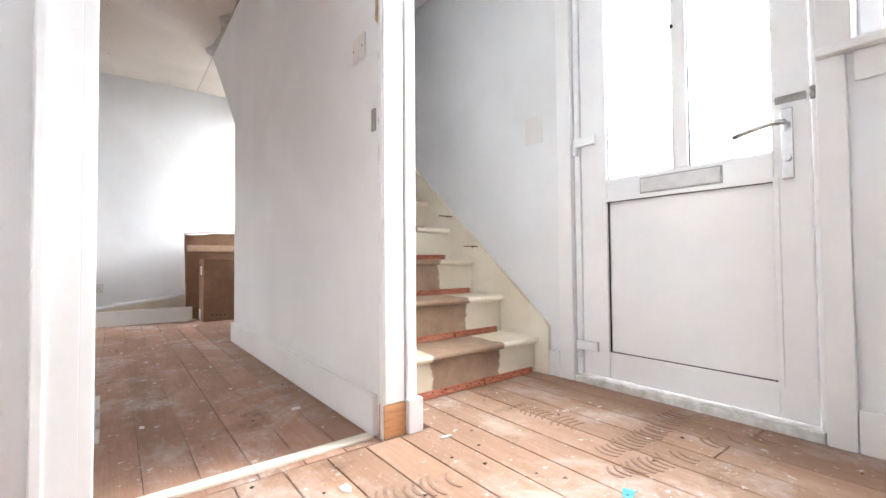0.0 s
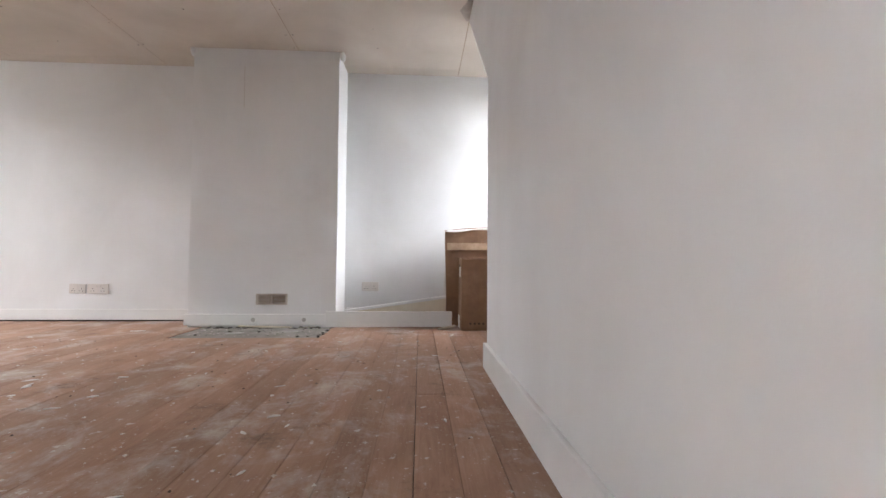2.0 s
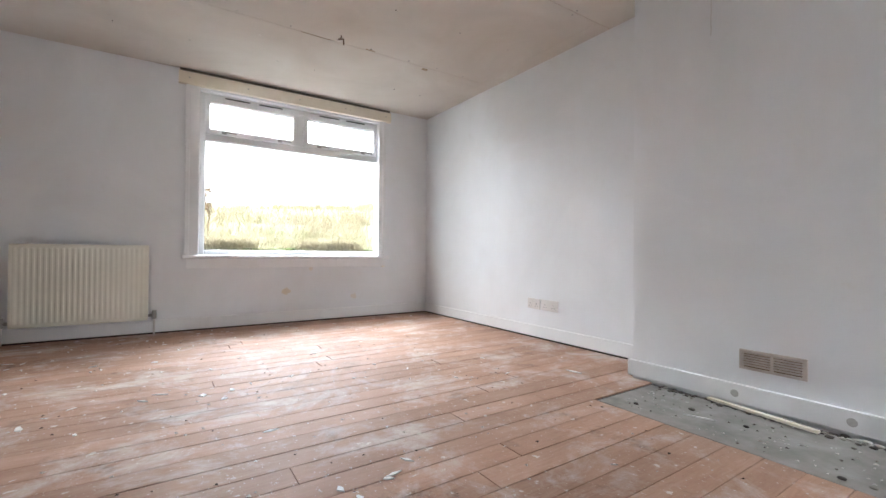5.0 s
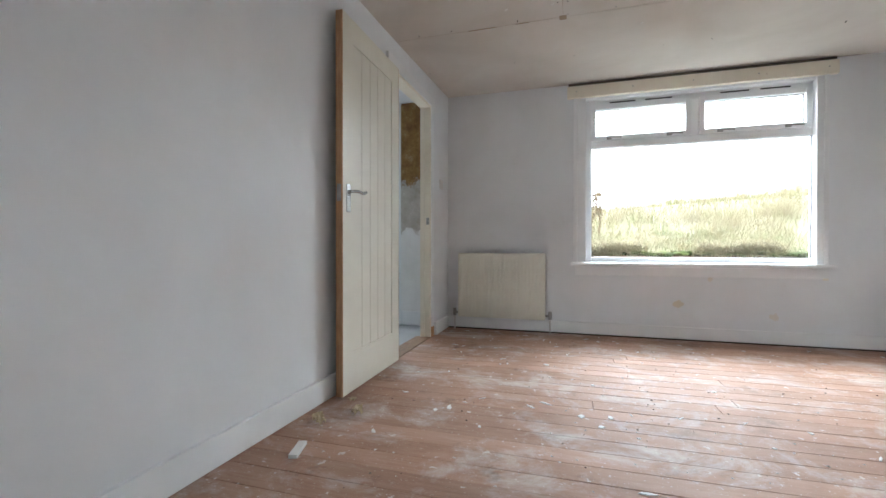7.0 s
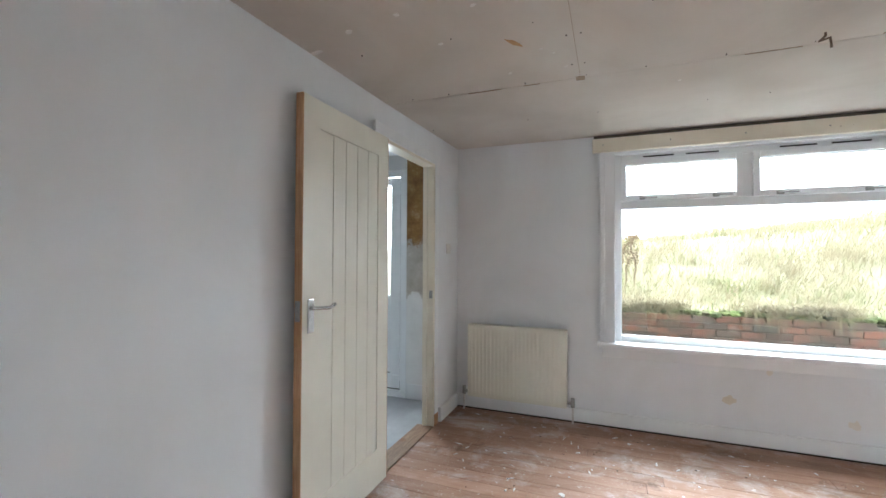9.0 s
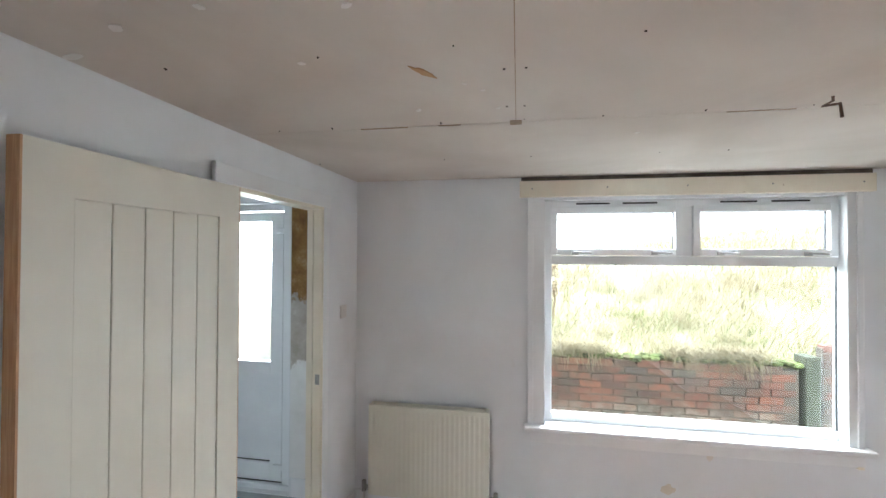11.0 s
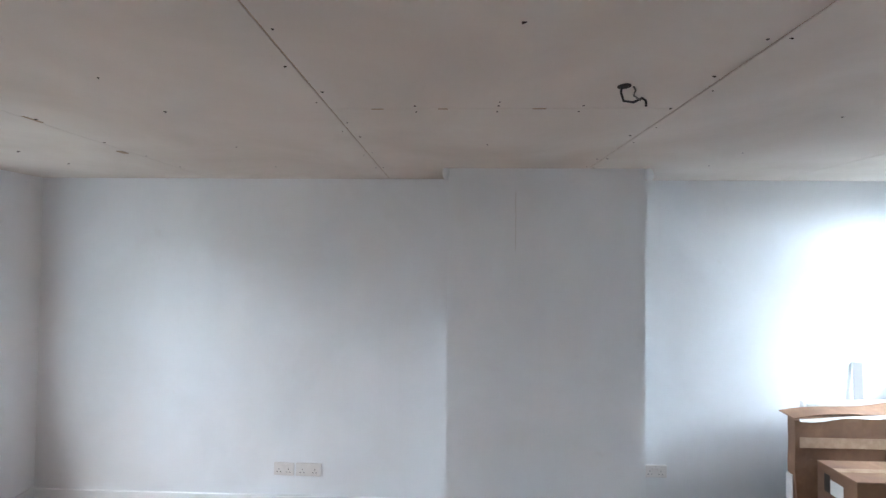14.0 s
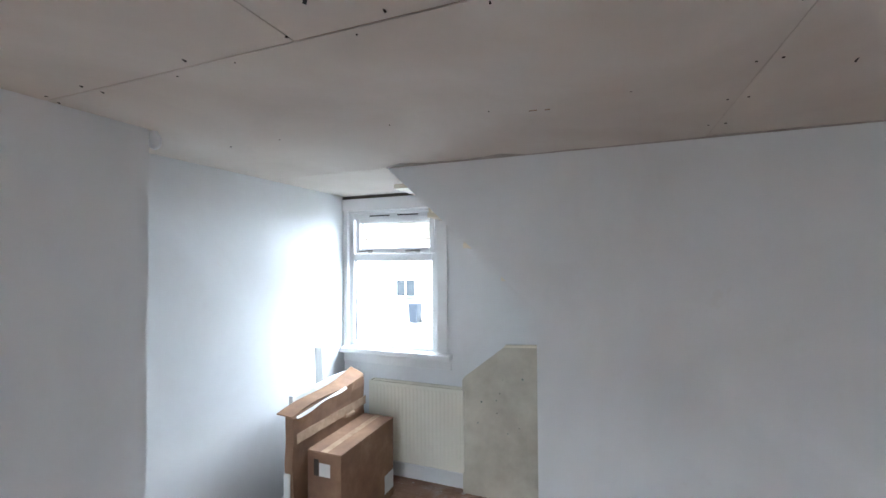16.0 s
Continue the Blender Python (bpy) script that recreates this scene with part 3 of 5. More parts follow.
# ---- front window ----
win = casement("window_2", 0, 1.755, 4.423, 5.257, 0.995, WF[3], 1.768, [(4.446, 5.18)], 1, "white plastic window with one top light")
bm = bmesh.new()
bx(bm, 1.64, 4.29, 0.965, 1.78, YA - 0.002, 1.012, 0.012)
part("window_sill", bm, GLOSS, win, "white painted timber window sill")
box_part("apron", (XF - 0.016, 4.30, 0.885, XF, YA - 0.004, 0.964), GLOSS, win, bevel=0.004)
box_part("architrave", (XF - 0.022, 4.325, 1.013, XF, 4.41, 2.16), GLOSS, win, bevel=0.006)
box_part("architrave", (XF - 0.022, 5.235, 1.013, XF, YA - 0.002, 2.16), GLOSS, win, bevel=0.006)
box_part("pelmet", (XF - 0.04, 4.30, 2.161, XF, YA - 0.002, 2.262), GLOSS, win, bevel=0.005)
# same painted shade strip above the front pelmet
box_part("pelmet_gap_shade", (XF - 0.03, 4.30, 2.263, XF, YA - 0.002, CEIL - 0.002), GAP_SHADE, win, "dark brown strip for the shade in the pelmet gap")

# ---- hall window ----
win = casement("window_3", 0, 1.85, WS[0], WS[1], WS[2], WS[3], 1.75, [(-0.31, 0.08), (0.14, 0.515)], 1, "white plastic hall window beside front door")
box_part("window_sill", (XH - 0.045, WS[0] - 0.1, 1.104, 1.86, WS[1] + 0.078, 1.131), GLOSS, win, bevel=0.008)
box_part("apron", (XH - 0.015, WS[0] - 0.05, 1.02, XH, WS[1], 1.103), GLOSS, win, bevel=0.004)
box_part("architrave", (XH - 0.02, WS[1], 1.132, XH, WS[1] + 0.078, 2.15), GLOSS, win, bevel=0.005)
structure(box_part("trim_door_panel", (XH - 0.02, 0.57, 0.0, XH, 0.635, 1.103), GLOSS, bevel=0.004), "white painted timber upright beside front door", "trim")

# ---- front door ----
door = structure(new("door_1"), "white plastic front door with two frosted panes", "door")
xd = 1.80
for q in ((DF[0], 0, DF[0] + 0.014, DF[3]), (DF[1] - 0.028, 0, DF[1], DF[3]), (DF[0] + 0.014, DF[3] - 0.05, DF[1] - 0.028, DF[3])):
    box_part("door_frame", (xd - 0.004, q[0], q[1], xd + 0.06, q[2], q[3]), UPVC, door, bevel=0.005)
box_part("threshold", (XH - 0.012, DF[0] + 0.002, -0.004, xd + 0.08, DF[1] - 0.002, 0.03), SCUFFED, door, "scuffed white door threshold", bevel=0.006)
leaf = new("door_leaf")
leaf.parent = door
y0, y1, z0, z1 = 0.655, 1.44, 0.038, 2.045
gy = (0.748, 0.997, 1.05, 1.318)
zg, zp0, zp1 = 0.868, 0.146, 0.775


def upright(nm, par, q, x0=xd, x1=xd + 0.055, bev=0.005, m=UPVC):
    return box_part(nm, (x0, q[0], q[1], x1, q[2], q[3]), m, par, bevel=bev)


upright("stile", leaf, (y0, z0, gy[0], z1))
upright("stile", leaf, (gy[3], z0, y1, z1))
upright("rail", leaf, (gy[0], z0, gy[3], zp0))
upright("rail", leaf, (gy[0], zp1, gy[3], zg))
upright("rail", leaf, (gy[0], 1.96, gy[3], z1))
upright("mullion", leaf, (gy[1], zg, gy[2], 1.96))
upright("door_panel", leaf, (gy[0], zp0, gy[3], zp1), xd + 0.015, xd + 0.04, 0.0)
for ya, yb in ((gy[0], gy[1]), (gy[2], gy[3])):
    p = upright("pane", leaf, (ya, zg, yb, 1.96), xd + 0.024, xd + 0.030, 0.0, FROST)
    p.visible_shadow = False
g = bmesh.new()
for ya, yb, za, zb in ((gy[0], gy[3], zp0, zp1), (gy[0], gy[1], zg, 1.96), (gy[2], gy[3], zg, 1.96)):
    for q in ((ya, za, yb, za + 0.003), (ya, zb - 0.003, yb, zb), (ya, za, ya + 0.003, zb), (yb - 0.003, za, yb, zb)):
        bx(g, xd + 0.007, q[0], q[1], xd + 0.016, q[2], q[3])
part("gasket", g, GASKET, leaf)
bead = bmesh.new()
for q in ((gy[0] - 0.014, zp1 - 0.002, gy[3] + 0.014, zp1 + 0.012), (gy[0] - 0.014, zp0 - 0.014, gy[3] + 0.014, zp0 + 0.002),
          (gy[0] - 0.014, zp0, gy[0] + 0.002, zp1), (gy[3] - 0.002, zp0, gy[3] + 0.014, zp1)):
    bx(bead, xd - 0.006, q[0], q[1], xd + 0.002, q[2], q[3], 0.002)
part("panel_bead", bead, UPVC, leaf)
lb = new("letterbox")
lb.parent = leaf
box_part("letterbox_surround", (xd - 0.004, 0.888, 0.79, xd + 0.002, 1.175, 0.853), STEEL, lb, bevel=0.002)
box_part("letterbox_flap", (xd - 0.011, 0.894, 0.796, xd - 0.003, 1.169, 0.847), SATIN, lb, "silver letterbox flap", bevel=0.003)
bm = bmesh.new()
bx(bm, xd - 0.010, 0.695, 0.775, xd + 0.001, 0.725, 0.995, 0.004)
cyl(bm, (xd - 0.008, 0.71, 0.84), (xd - 0.022, 0.71, 0.84), 0.011)
part("backplate", bm, CHROME, leaf, "silver handle backplate with lock")
bm = bmesh.new()
tube(bm, [(xd - 0.005, 0.71, 0.945), (xd - 0.045, 0.71, 0.945), (xd - 0.052, 0.73, 0.945), (xd - 0.05, 0.78, 0.938), (xd - 0.048, 0.84, 0.925)], 0.009, 10)
part("door_handle", bm, CHROME, leaf, "silver lever door handle", True)
bm = bmesh.new()
bx(bm, xd - 0.008, 0.662, 1.012, xd + 0.001, 0.738, 1.017, 0.001)
bx(bm, xd - 0.008, 0.662, 1.029, xd + 0.001, 0.738, 1.034, 0.001)
bx(bm, xd - 0.003, 0.662, 1.017, xd + 0.001, 0.738, 1.029)
for k in (0.668, 0.732):
    cyl(bm, (xd - 0.001, k, 1.023), (xd - 0.012, k, 1.023), 0.006, 10)
bx(bm, xd - 0.010, 0.640, 1.004, xd - 0.002, 0.652, 1.044, 0.002)
cyl(bm, (xd - 0.006, 0.646, 1.034), (xd - 0.02, 0.646, 1.034), 0.006, 10)
cyl(bm, (xd - 0.006, 0.646, 1.014), (xd - 0.02, 0.646, 1.014), 0.006, 10)
part("door_chain", bm, STEEL, leaf, "dull steel security chain track")
for z in (0.16, 1.05, 1.85):
    bm = bmesh.new()
    bx(bm, xd - 0.018, 1.365, z - 0.02, xd, 1.468, z + 0.02, 0.004)
    cyl(bm, (xd - 0.014, 1.457, z - 0.055), (xd - 0.014, 1.457, z - 0.021), 0.011)
    part("hinge", bm, UPVC, door)
bm = bmesh.new()
cyl(bm, (xd - 0.002, 1.045, 1.40), (xd - 0.006, 1.045, 1.40), 0.008, 10)
part("spy_hole", bm, GASKET, leaf)
structure(box_part("trim_front_door", (XH - 0.018, DF[1] + 0.0, 0.0, XH, DF[1] + 0.072, 2.16), GLOSS, bevel=0.004), "white painted door architrave", "trim")

# ---- hall doorway: linings, architraves, folded-back door ----
dw = structure(new("door_2"), "hall doorway with white painted architrave", "door")
bm = bmesh.new()
bx(bm, 0.045, YI0 - 0.018, 0.0, 0.118, YI0, 2.12, 0.005)
bx(bm, 0.045, YI0 - 0.026, 0.0, 0.066, YI0 - 0.016, 2.12, 0.004)
part("architrave", bm, GLOSS, dw)
box_part("lining", (0.112, YI0 - 0.018, 0.0, 0.136, YI0 + 0.028, 2.06), GLOSS, dw, bevel=0.003)
box_part("raw_lining", (0.100, YI0 + 0.03, 0.0, 0.134, YI0 + 0.072, 2.06), TIMBER, dw, "bare orange pine lining where a door hung", bevel=0.002)
for z in (0.17, 1.68):
    bm = bmesh.new()
    bx(bm, 0.134, YI0 + 0.034, z, 0.1365, YI0 + 0.068, z + 0.095, 0.0008)
    for k in (0.0, 0.034, 0.068):
        cyl(bm, (0.139, YI0 + 0.032, z + k), (0.139, YI0 + 0.032, z + k + 0.027), 0.006, 8)
    for k in (0.015, 0.047, 0.08):
        cyl(bm, (0.1362, YI0 + 0.054, z + k), (0.138, YI0 + 0.054, z + k), 0.004, 8)
    part("hinge", bm, STEEL, dw, "empty steel butt hinge")
box_part("lining", (0.137, YI0 - 0.018, 2.045, 0.79, YI1 - 0.02, 2.06), CREAM, dw, bevel=0.003)
box_part("lining", (0.803, YI0 + 0.033, 0.0, 0.818, YI0 + 0.049, 2.06), GLOSS, dw, "white painted door jamb", bevel=0.003)
rag = random.Random(44)
bm = bmesh.new()
near = [(YI0 + 0.050, 0.13 + 0.03 * k) for k in range(65)]
wide = {k: (0.022 if 38 < k < 46 else 0.0) for k in range(65)}
far = [(YI0 + 0.054 + abs(rag.gauss(0, 0.0035)) + wide[k], z) for k, (_, z) in enumerate(near)]
prism(bm, 0, XS0 - 0.0012, XS0 + 0.001, near + far[::-1])
part("raw_plaster_edge", bm, mat_plain("raw_brown_plaster", lin("8f7358"), lin("b9a184"), 30, 0.95, bump=0.5, bscale=60), dw, "ragged bare brown plaster edge")
bm = bmesh.new()
bx(bm, 0.808, YI0 + 0.030, 0.100, 0.880, YI0 + 0.06, 2.30, 0.005)
bx(bm, 0.883, YI0 + 0.026, 0.100, 0.924, YI0 + 0.06, 2.30, 0.007)
part("door_post", bm, GLOSS, dw, "white painted door post with chipped edge")
box_part("raw_timber_block", (0.806, YI0 + 0.028, 0.0, 0.882, YI0 + 0.06, 0.099), RAWBLOCK, dw, "unpainted brown timber block")
box_part("plinth_block", (0.884, YI0 + 0.012, 0.0, 0.938, YI0 + 0.06, 0.106), GLOSS, dw, bevel=0.006)
box_part("strike_plate", (0.805, YI0 + 0.075, 0.945, 0.8095, YI0 + 0.10, 1.015), STEEL, dw, "dark steel strike plate")
box_part("threshold", (0.142, YI0 + 0.06, -0.002, 0.79, YI0 + 0.10, 0.008), CREAM, dw, "pale worn threshold strip", bevel=0.003)


def ledged_leaf(parent, width, height):
    """A cottage door leaf: width along +x from the hinge, faces at y = 0 and y = 0.04."""
    st, top, bot, n = 0.12, 0.13, 0.21, 5
    pieces = ((0.004, 0.0, st, height), (width - st, 0.0, width - 0.004, height), (st, 0.0, width - st, bot), (st, height - top, width - st, height))
    bm = bmesh.new()
    for q in pieces:
        bx(bm, q[0], 0.0, q[1], q[2], 0.04, q[3])
    bmesh.ops.remove_doubles(bm, verts=bm.verts, dist=0.0005)
    part("leaf_frame", bm, IVORY, parent)
    step = (width - 2 * st) / n
    for k in range(n):
        bm = bmesh.new()
        bx(bm, st + k * step + 0.0015, 0.004, bot, st + (k + 1) * step - 0.0015, 0.036, height - top, 0.004)
        part("plank", bm, IVORY, parent)
    for xx in (0.002, width - 0.002):
        box_part("raw_edge", (xx - 0.003, 0.0005, 0.0, xx + 0.003, 0.0395, height), TIMBER, parent, "bare orange pine door edge")


def lever(parent, x, z, side):
    """A chrome lever handle on a long backplate, its lever towards the hinge."""
    y = 0.04 if side > 0 else 0.0
    bm = bmesh.new()
    a, b = sorted((y, y + 0.008 * side))
    bx(bm, x - 0.02, a, z - 0.11, x + 0.02, b, z + 0.04, 0.003)
    part("backplate", bm, CHROME, parent, "chrome handle backplate")
    bm = bmesh.new()
    tube(bm, [(x, y, z), (x, y + 0.045 * side, z), (x - 0.02, y + 0.055 * side, z), (x - 0.07, y + 0.055 * side, z - 0.004), (x - 0.115, y + 0.05 * side, z + 0.008)], 0.0085, 10)
    part("lever", bm, CHROME, parent, "chrome lever", True)


# ---- kitchen doorway and door ----
kd = structure(new("door_3"), "kitchen doorway with cream linings and white architrave", "door")
for q in ((-3.865, 0.0, -3.800, 2.13), (-2.960, 0.0, -2.880, 2.13)):
    box_part("architrave", (q[0], YK, q[1] + (0.09 if q[0] < -3.415 else 0), q[2], YK + 0.018, q[3]), GLOSS, kd, bevel=0.005)
box_part("architrave", (-3.880, YK, 2.055, -2.865, YK + 0.02, 2.132), GLOSS, kd, bevel=0.005)
box_part("raw_timber_block", (-3.866, YK, 0.0, -3.800, YK + 0.017, 0.088), RAWBLOCK, kd, "unpainted brown timber block")
box_part("lining", (-3.800, YI0 + 0.038, 0.0, -3.775, YK + 0.012, 2.06), CREAM, kd, bevel=0.003)
box_part("lining", (-2.985, YI0 + 0.038, 0.0, -2.960, YK - 0.004, 2.06), CREAM, kd, bevel=0.003)
box_part("lining", (-3.775, YI0 + 0.038, 2.035, -2.985, YK + 0.012, 2.06), CREAM, kd, bevel=0.003)
box_part("door_stop", (-3.775, YI0 + 0.05, 0.0, -3.762, YI0 + 0.08, 2.035), CREAM, kd)
bm = bmesh.new()
bx(bm, -3.776, YK - 0.025, 1.0, -3.772, YK + 0.002, 1.06, 0.001)
bx(bm, -3.771, YK - 0.02, 1.018, -3.768, YK - 0.006, 1.04)
part("strike_plate", bm, STEEL, kd, "steel strike plate")
box_part("threshold", (-3.775, YI0 + 0.0, -0.003, -2.985, YK + 0.012, 0.007), mat_timber("worn_threshold", lin("6b4f38"), lin("86684d"), lin("a08263"), (1, 12, 12)), kd, "worn brown timber threshold", bevel=0.002)
kleaf = thing("internal_door", "ivory ledged internal door standing wide open", "door")
ledged_leaf(kleaf, 0.775, 2.03)
lever(kleaf, 0.72, 1.085, 1)
bm = bmesh.new()
bx(bm, 0.775, 0.008, 1.03, 0.7805, 0.032, 1.12, 0.001)
bx(bm, 0.78, 0.013, 1.07, 0.79, 0.027, 1.095, 0.003)
part("latch", bm, STEEL, kleaf, "steel latch plate")
kleaf.matrix_world = pose(-2.970, YK + 0.008, 0.014, 0, 0, 0.6)

# kitchen back door
bd = structure(new("door_4"), "white plastic kitchen back door with frosted pane", "door")
xk = -4.38
for q in ((DB[0], 0, DB[0] + 0.06, DB[3]), (0.965, 0, DB[1], DB[3]), (DB[0] + 0.06, DB[3] - 0.05, 0.965, DB[3])):
    box_part("door_frame", (xk - 0.06, q[0], q[1], xk + 0.015, q[2], q[3]), UPVC, bd, bevel=0.005)
kl = new("door_leaf")
kl.parent = bd
for nm, q, xa, xb in (("stile", (0.165, 0.05, 0.27, 2.09), -0.05, 0.0), ("stile", (0.855, 0.05, 0.955, 2.09), -0.05, 0.0), ("rail", (0.27, 0.05, 0.855, 0.19), -0.05, 0.0),
                      ("rail", (0.27, 0.86, 0.855, 0.95), -0.05, 0.0), ("rail", (0.27, 2.02, 0.855, 2.09), -0.05, 0.0), ("door_panel", (0.27, 0.19, 0.855, 0.86), -0.04, -0.018)):
    upright(nm, kl, q, xk + xa, xk + xb, 0.004)
p = upright("pane", kl, (0.27, 0.95, 0.855, 2.02), xk - 0.03, xk - 0.024, 0.0, FROST)
p.visible_shadow = False
g = bmesh.new()
bx(g, xk - 0.03, 0.956, 0.05, xk - 0.004, 0.964, 2.09)
bx(g, xk - 0.02, 0.27, 0.19, xk - 0.012, 0.855, 0.196)
bx(g, xk - 0.03, 0.16, 0.04, xk - 0.004, 0.96, 0.049)
part("gasket", g, GASKET, kl)
box_part("threshold", (-4.52, DB[0], -0.01, xk + 0.03, DB[1], 0.038), UPVC, bd, bevel=0.005)
for z in (0.16, 1.95):
    box_part("hinge", (xk - 0.004, 0.885, z - 0.02, xk + 0.014, 0.985, z + 0.02), UPVC, bd, bevel=0.004)

# ---- stair ----
stair = thing("staircase", "cream painted timber staircase with bare brown middle", "stairs")
RISE, GO, Y0 = 0.186, 0.222, 1.662
for i in range(12):
    yy, zz = Y0 + GO * i, RISE * i + 0.168
    bm = bmesh.new()
    rnd = [(yy + 0.012 - 0.014 * math.cos(a), zz - 0.014 + 0.014 * math.sin(a)) for a in (-1.4, -0.7, 0.0, 0.7, 1.4)]
    prism(bm, 0, XS1 + 0.001, XH - 0.025, [*rnd, (yy + GO + 0.05, zz), (yy + GO + 0.05, zz - 0.028), (yy + 0.012, zz - 0.028)])
    part("tread", bm, STAIR, stair)
    box_part("riser", (XS1 + 0.001, yy + 0.026, max(0.0, zz - RISE) + 0.001, XH - 0.025, yy + 0.042, zz - 0.027), STAIR, stair)
    g, nails = bmesh.new(), bmesh.new()
    zb = max(0.0, zz - RISE) + 0.001
    xa, xb = 0.965 + random.uniform(-0.01, 0.02), 1.69 + random.uniform(-0.03, 0.05)
    cut = random.uniform(1.34, 1.5)
    for a, b in ((xa, cut - 0.004), (cut + 0.004, xb)):
        prism(g, 0, a, b, [(yy + 0.012, zb), (yy + 0.0255, zb), (yy + 0.0255, zb + 0.026), (yy + 0.0195, zb + 0.027), (yy + 0.011, zb + 0.006)])
    for k in range(12):
        xx = xa + 0.02 + (xb - xa - 0.04) * k / 11
        for o, zo in ((0.0, 0.012), (0.02, 0.02)):
            cyl(nails, (xx + o, yy + 0.0125 + 0.4 * (zo - 0.006), zb + zo), (xx + o, yy + 0.008, zb + zo + 0.003), 0.0016, 5)
    rod = part("gripper_rod", g, GRIPPER, stair, "orange-brown carpet gripper rod")
    part("nails", nails, DARK, rod)["kind"] = "stuff"
bm = bmesh.new()
sl = RISE / GO
prism(bm, 0, XH - 0.024, XH - 0.001, [(1.607, 0.0), (1.607, 0.222), (1.632, 0.25), (3.395, 0.25 + sl * 1.763), (3.395, sl * 1.65), (1.80, 0.0)])
part("string", bm, STAIR, stair, "cream painted wall string")
for i in (2, 3):                                            # left-over stair-rod eyes
    bm = bmesh.new()
    yy, zz = Y0 + GO * i, RISE * i + 0.168
    tube(bm, [(XH - 0.024, yy - 0.02, zz + 0.07), (XH - 0.05, yy - 0.02, zz + 0.072), (XH - 0.055, yy - 0.012, zz + 0.064)], 0.004, 6)
    tube(bm, [(XH - 0.05, yy - 0.02, zz + 0.072), (XH - 0.12, yy - 0.018, zz + 0.071)], 0.003, 6)
    part("stair_rod_eye", bm, RUSTY, stair, "rusty broken stair-rod eye")

# ---- radiators ----
def radiator(y0, y1, z0, z1, xw, side, label):
    """A convector radiator on a wall x = xw; side: +1 when the room lies towards +x."""
    r = thing("radiator", label, "radiator", group="radiators")
    xa, xb = xw + 0.018 * side, xw + 0.085 * side
    bm = bmesh.new()
    n = max(12, int((y1 - y0) / 0.033))
    pitch = (y1 - y0 - 0.03) / n
    prof = []
    for k in range(n):
        a = y0 + 0.015 + k * pitch
        for f, d in ((0.0, 0.0), (0.25, 0.0018), (0.5, 0.0018), (0.75, 0.0)):
            prof.append((a + f * pitch, xb + d * side))
    prof.append((y1 - 0.015, xb))
    zs = [z0, z0 + 0.02, z0 + 0.035, z1 - 0.035, z1 - 0.02, z1]
    flat = [True, True, False, False, True, True]
    rows = []
    for z, fl in zip(zs, flat):
        rows.append([bm.verts.new((xb if fl else xx, yy, z)) for yy, xx in [(y0, xb), *prof, (y1, xb)]])
    for u, v in zip(rows, rows[1:]):
        for j in range(len(u) - 1):
            bm.faces.new((u[j], u[j + 1], v[j + 1], v[j]))
    front = part("front_panel", bm, RADIATOR, r)
    s = front.modifiers.new("thickness", "SOLIDIFY")
    s.thickness = 0.003
    box_part("back_panel", (min(xa, xa + 0.006 * side), y0, z0, max(xa, xa + 0.006 * side), y1, z1), RADIATOR, r)
    a, b = sorted((xa + 0.006 * side, xb - 0.001 * side))
    g = bmesh.new()
    k = y0 + 0.01
    while k < y1 - 0.01:
        bx(g, a, k, z0 + 0.03, b, k + 0.002, z1 - 0.03)
        k += 0.022
    bx(g, a, y0 + 0.01, z1 - 0.06, b, y1 - 0.01, z1 - 0.055)
    part("convector_fins", g, mat_plain("dusty_brown_fins", lin("2e2821"), lin("40372d"), 30, 0.9), r, "dusty dark convector fins")
    for ya, yb in ((y0 - 0.003, y0), (y1, y1 + 0.003)):
        box_part("side_panel", (min(xa, xb), ya, z0 + 0.01, max(xa, xb), yb, z1 - 0.003), RADIATOR, r)
    for xe in (xa, xb):
        box_part("top_edge", (xe - 0.004, y0, z1 - 0.002, xe + 0.004, y1, z1 + 0.004), RADIATOR, r, bevel=0.001)
    for ye in (y0, y1 - 0.02):
        box_part("top_edge", (min(xa, xb) + 0.0045, ye, z1 - 0.004, max(xa, xb) - 0.0045, ye + 0.02, z1 + 0.001), RADIATOR, r)
    for k in (0.15, 0.85):
        yc = y0 + k * (y1 - y0)
        aa, bb = sorted((xw + 0.0005 * side, xa))
        box_part("bracket", (aa, yc - 0.015, z0 + 0.1, bb, yc + 0.015, z1 - 0.1), STEEL, r)
    for yy, d in ((y0, -1), (y1, 1)):
        xm = (xa + xb) / 2
        bm = bmesh.new()
        cyl(bm, (xm, yy, z0 + 0.035), (xm, yy + 0.045 * d, z0 + 0.035), 0.012, 10)
        cyl(bm, (xm, yy + 0.045 * d, z0 + 0.005), (xm, yy + 0.045 * d, z0 + 0.075), 0.016, 10)
        part("valve", bm, STEEL, r, "tarnished radiator valve")
        bm = bmesh.new()
        cyl(bm, (xm, yy + 0.045 * d, 0.0), (xm, yy + 0.045 * d, z0 + 0.02), 0.0075, 10)
        part("pipe", bm, PLASTIC, r, "white painted pipe")
    return r


radiator(1.705, 2.525, 0.127, 0.738, XR, 1, "cream enamelled convector radiator below white wall")
radiator(4.18, 4.985, 0.155, 0.765, XF, -1, "cream enamelled convector radiator under the front window")

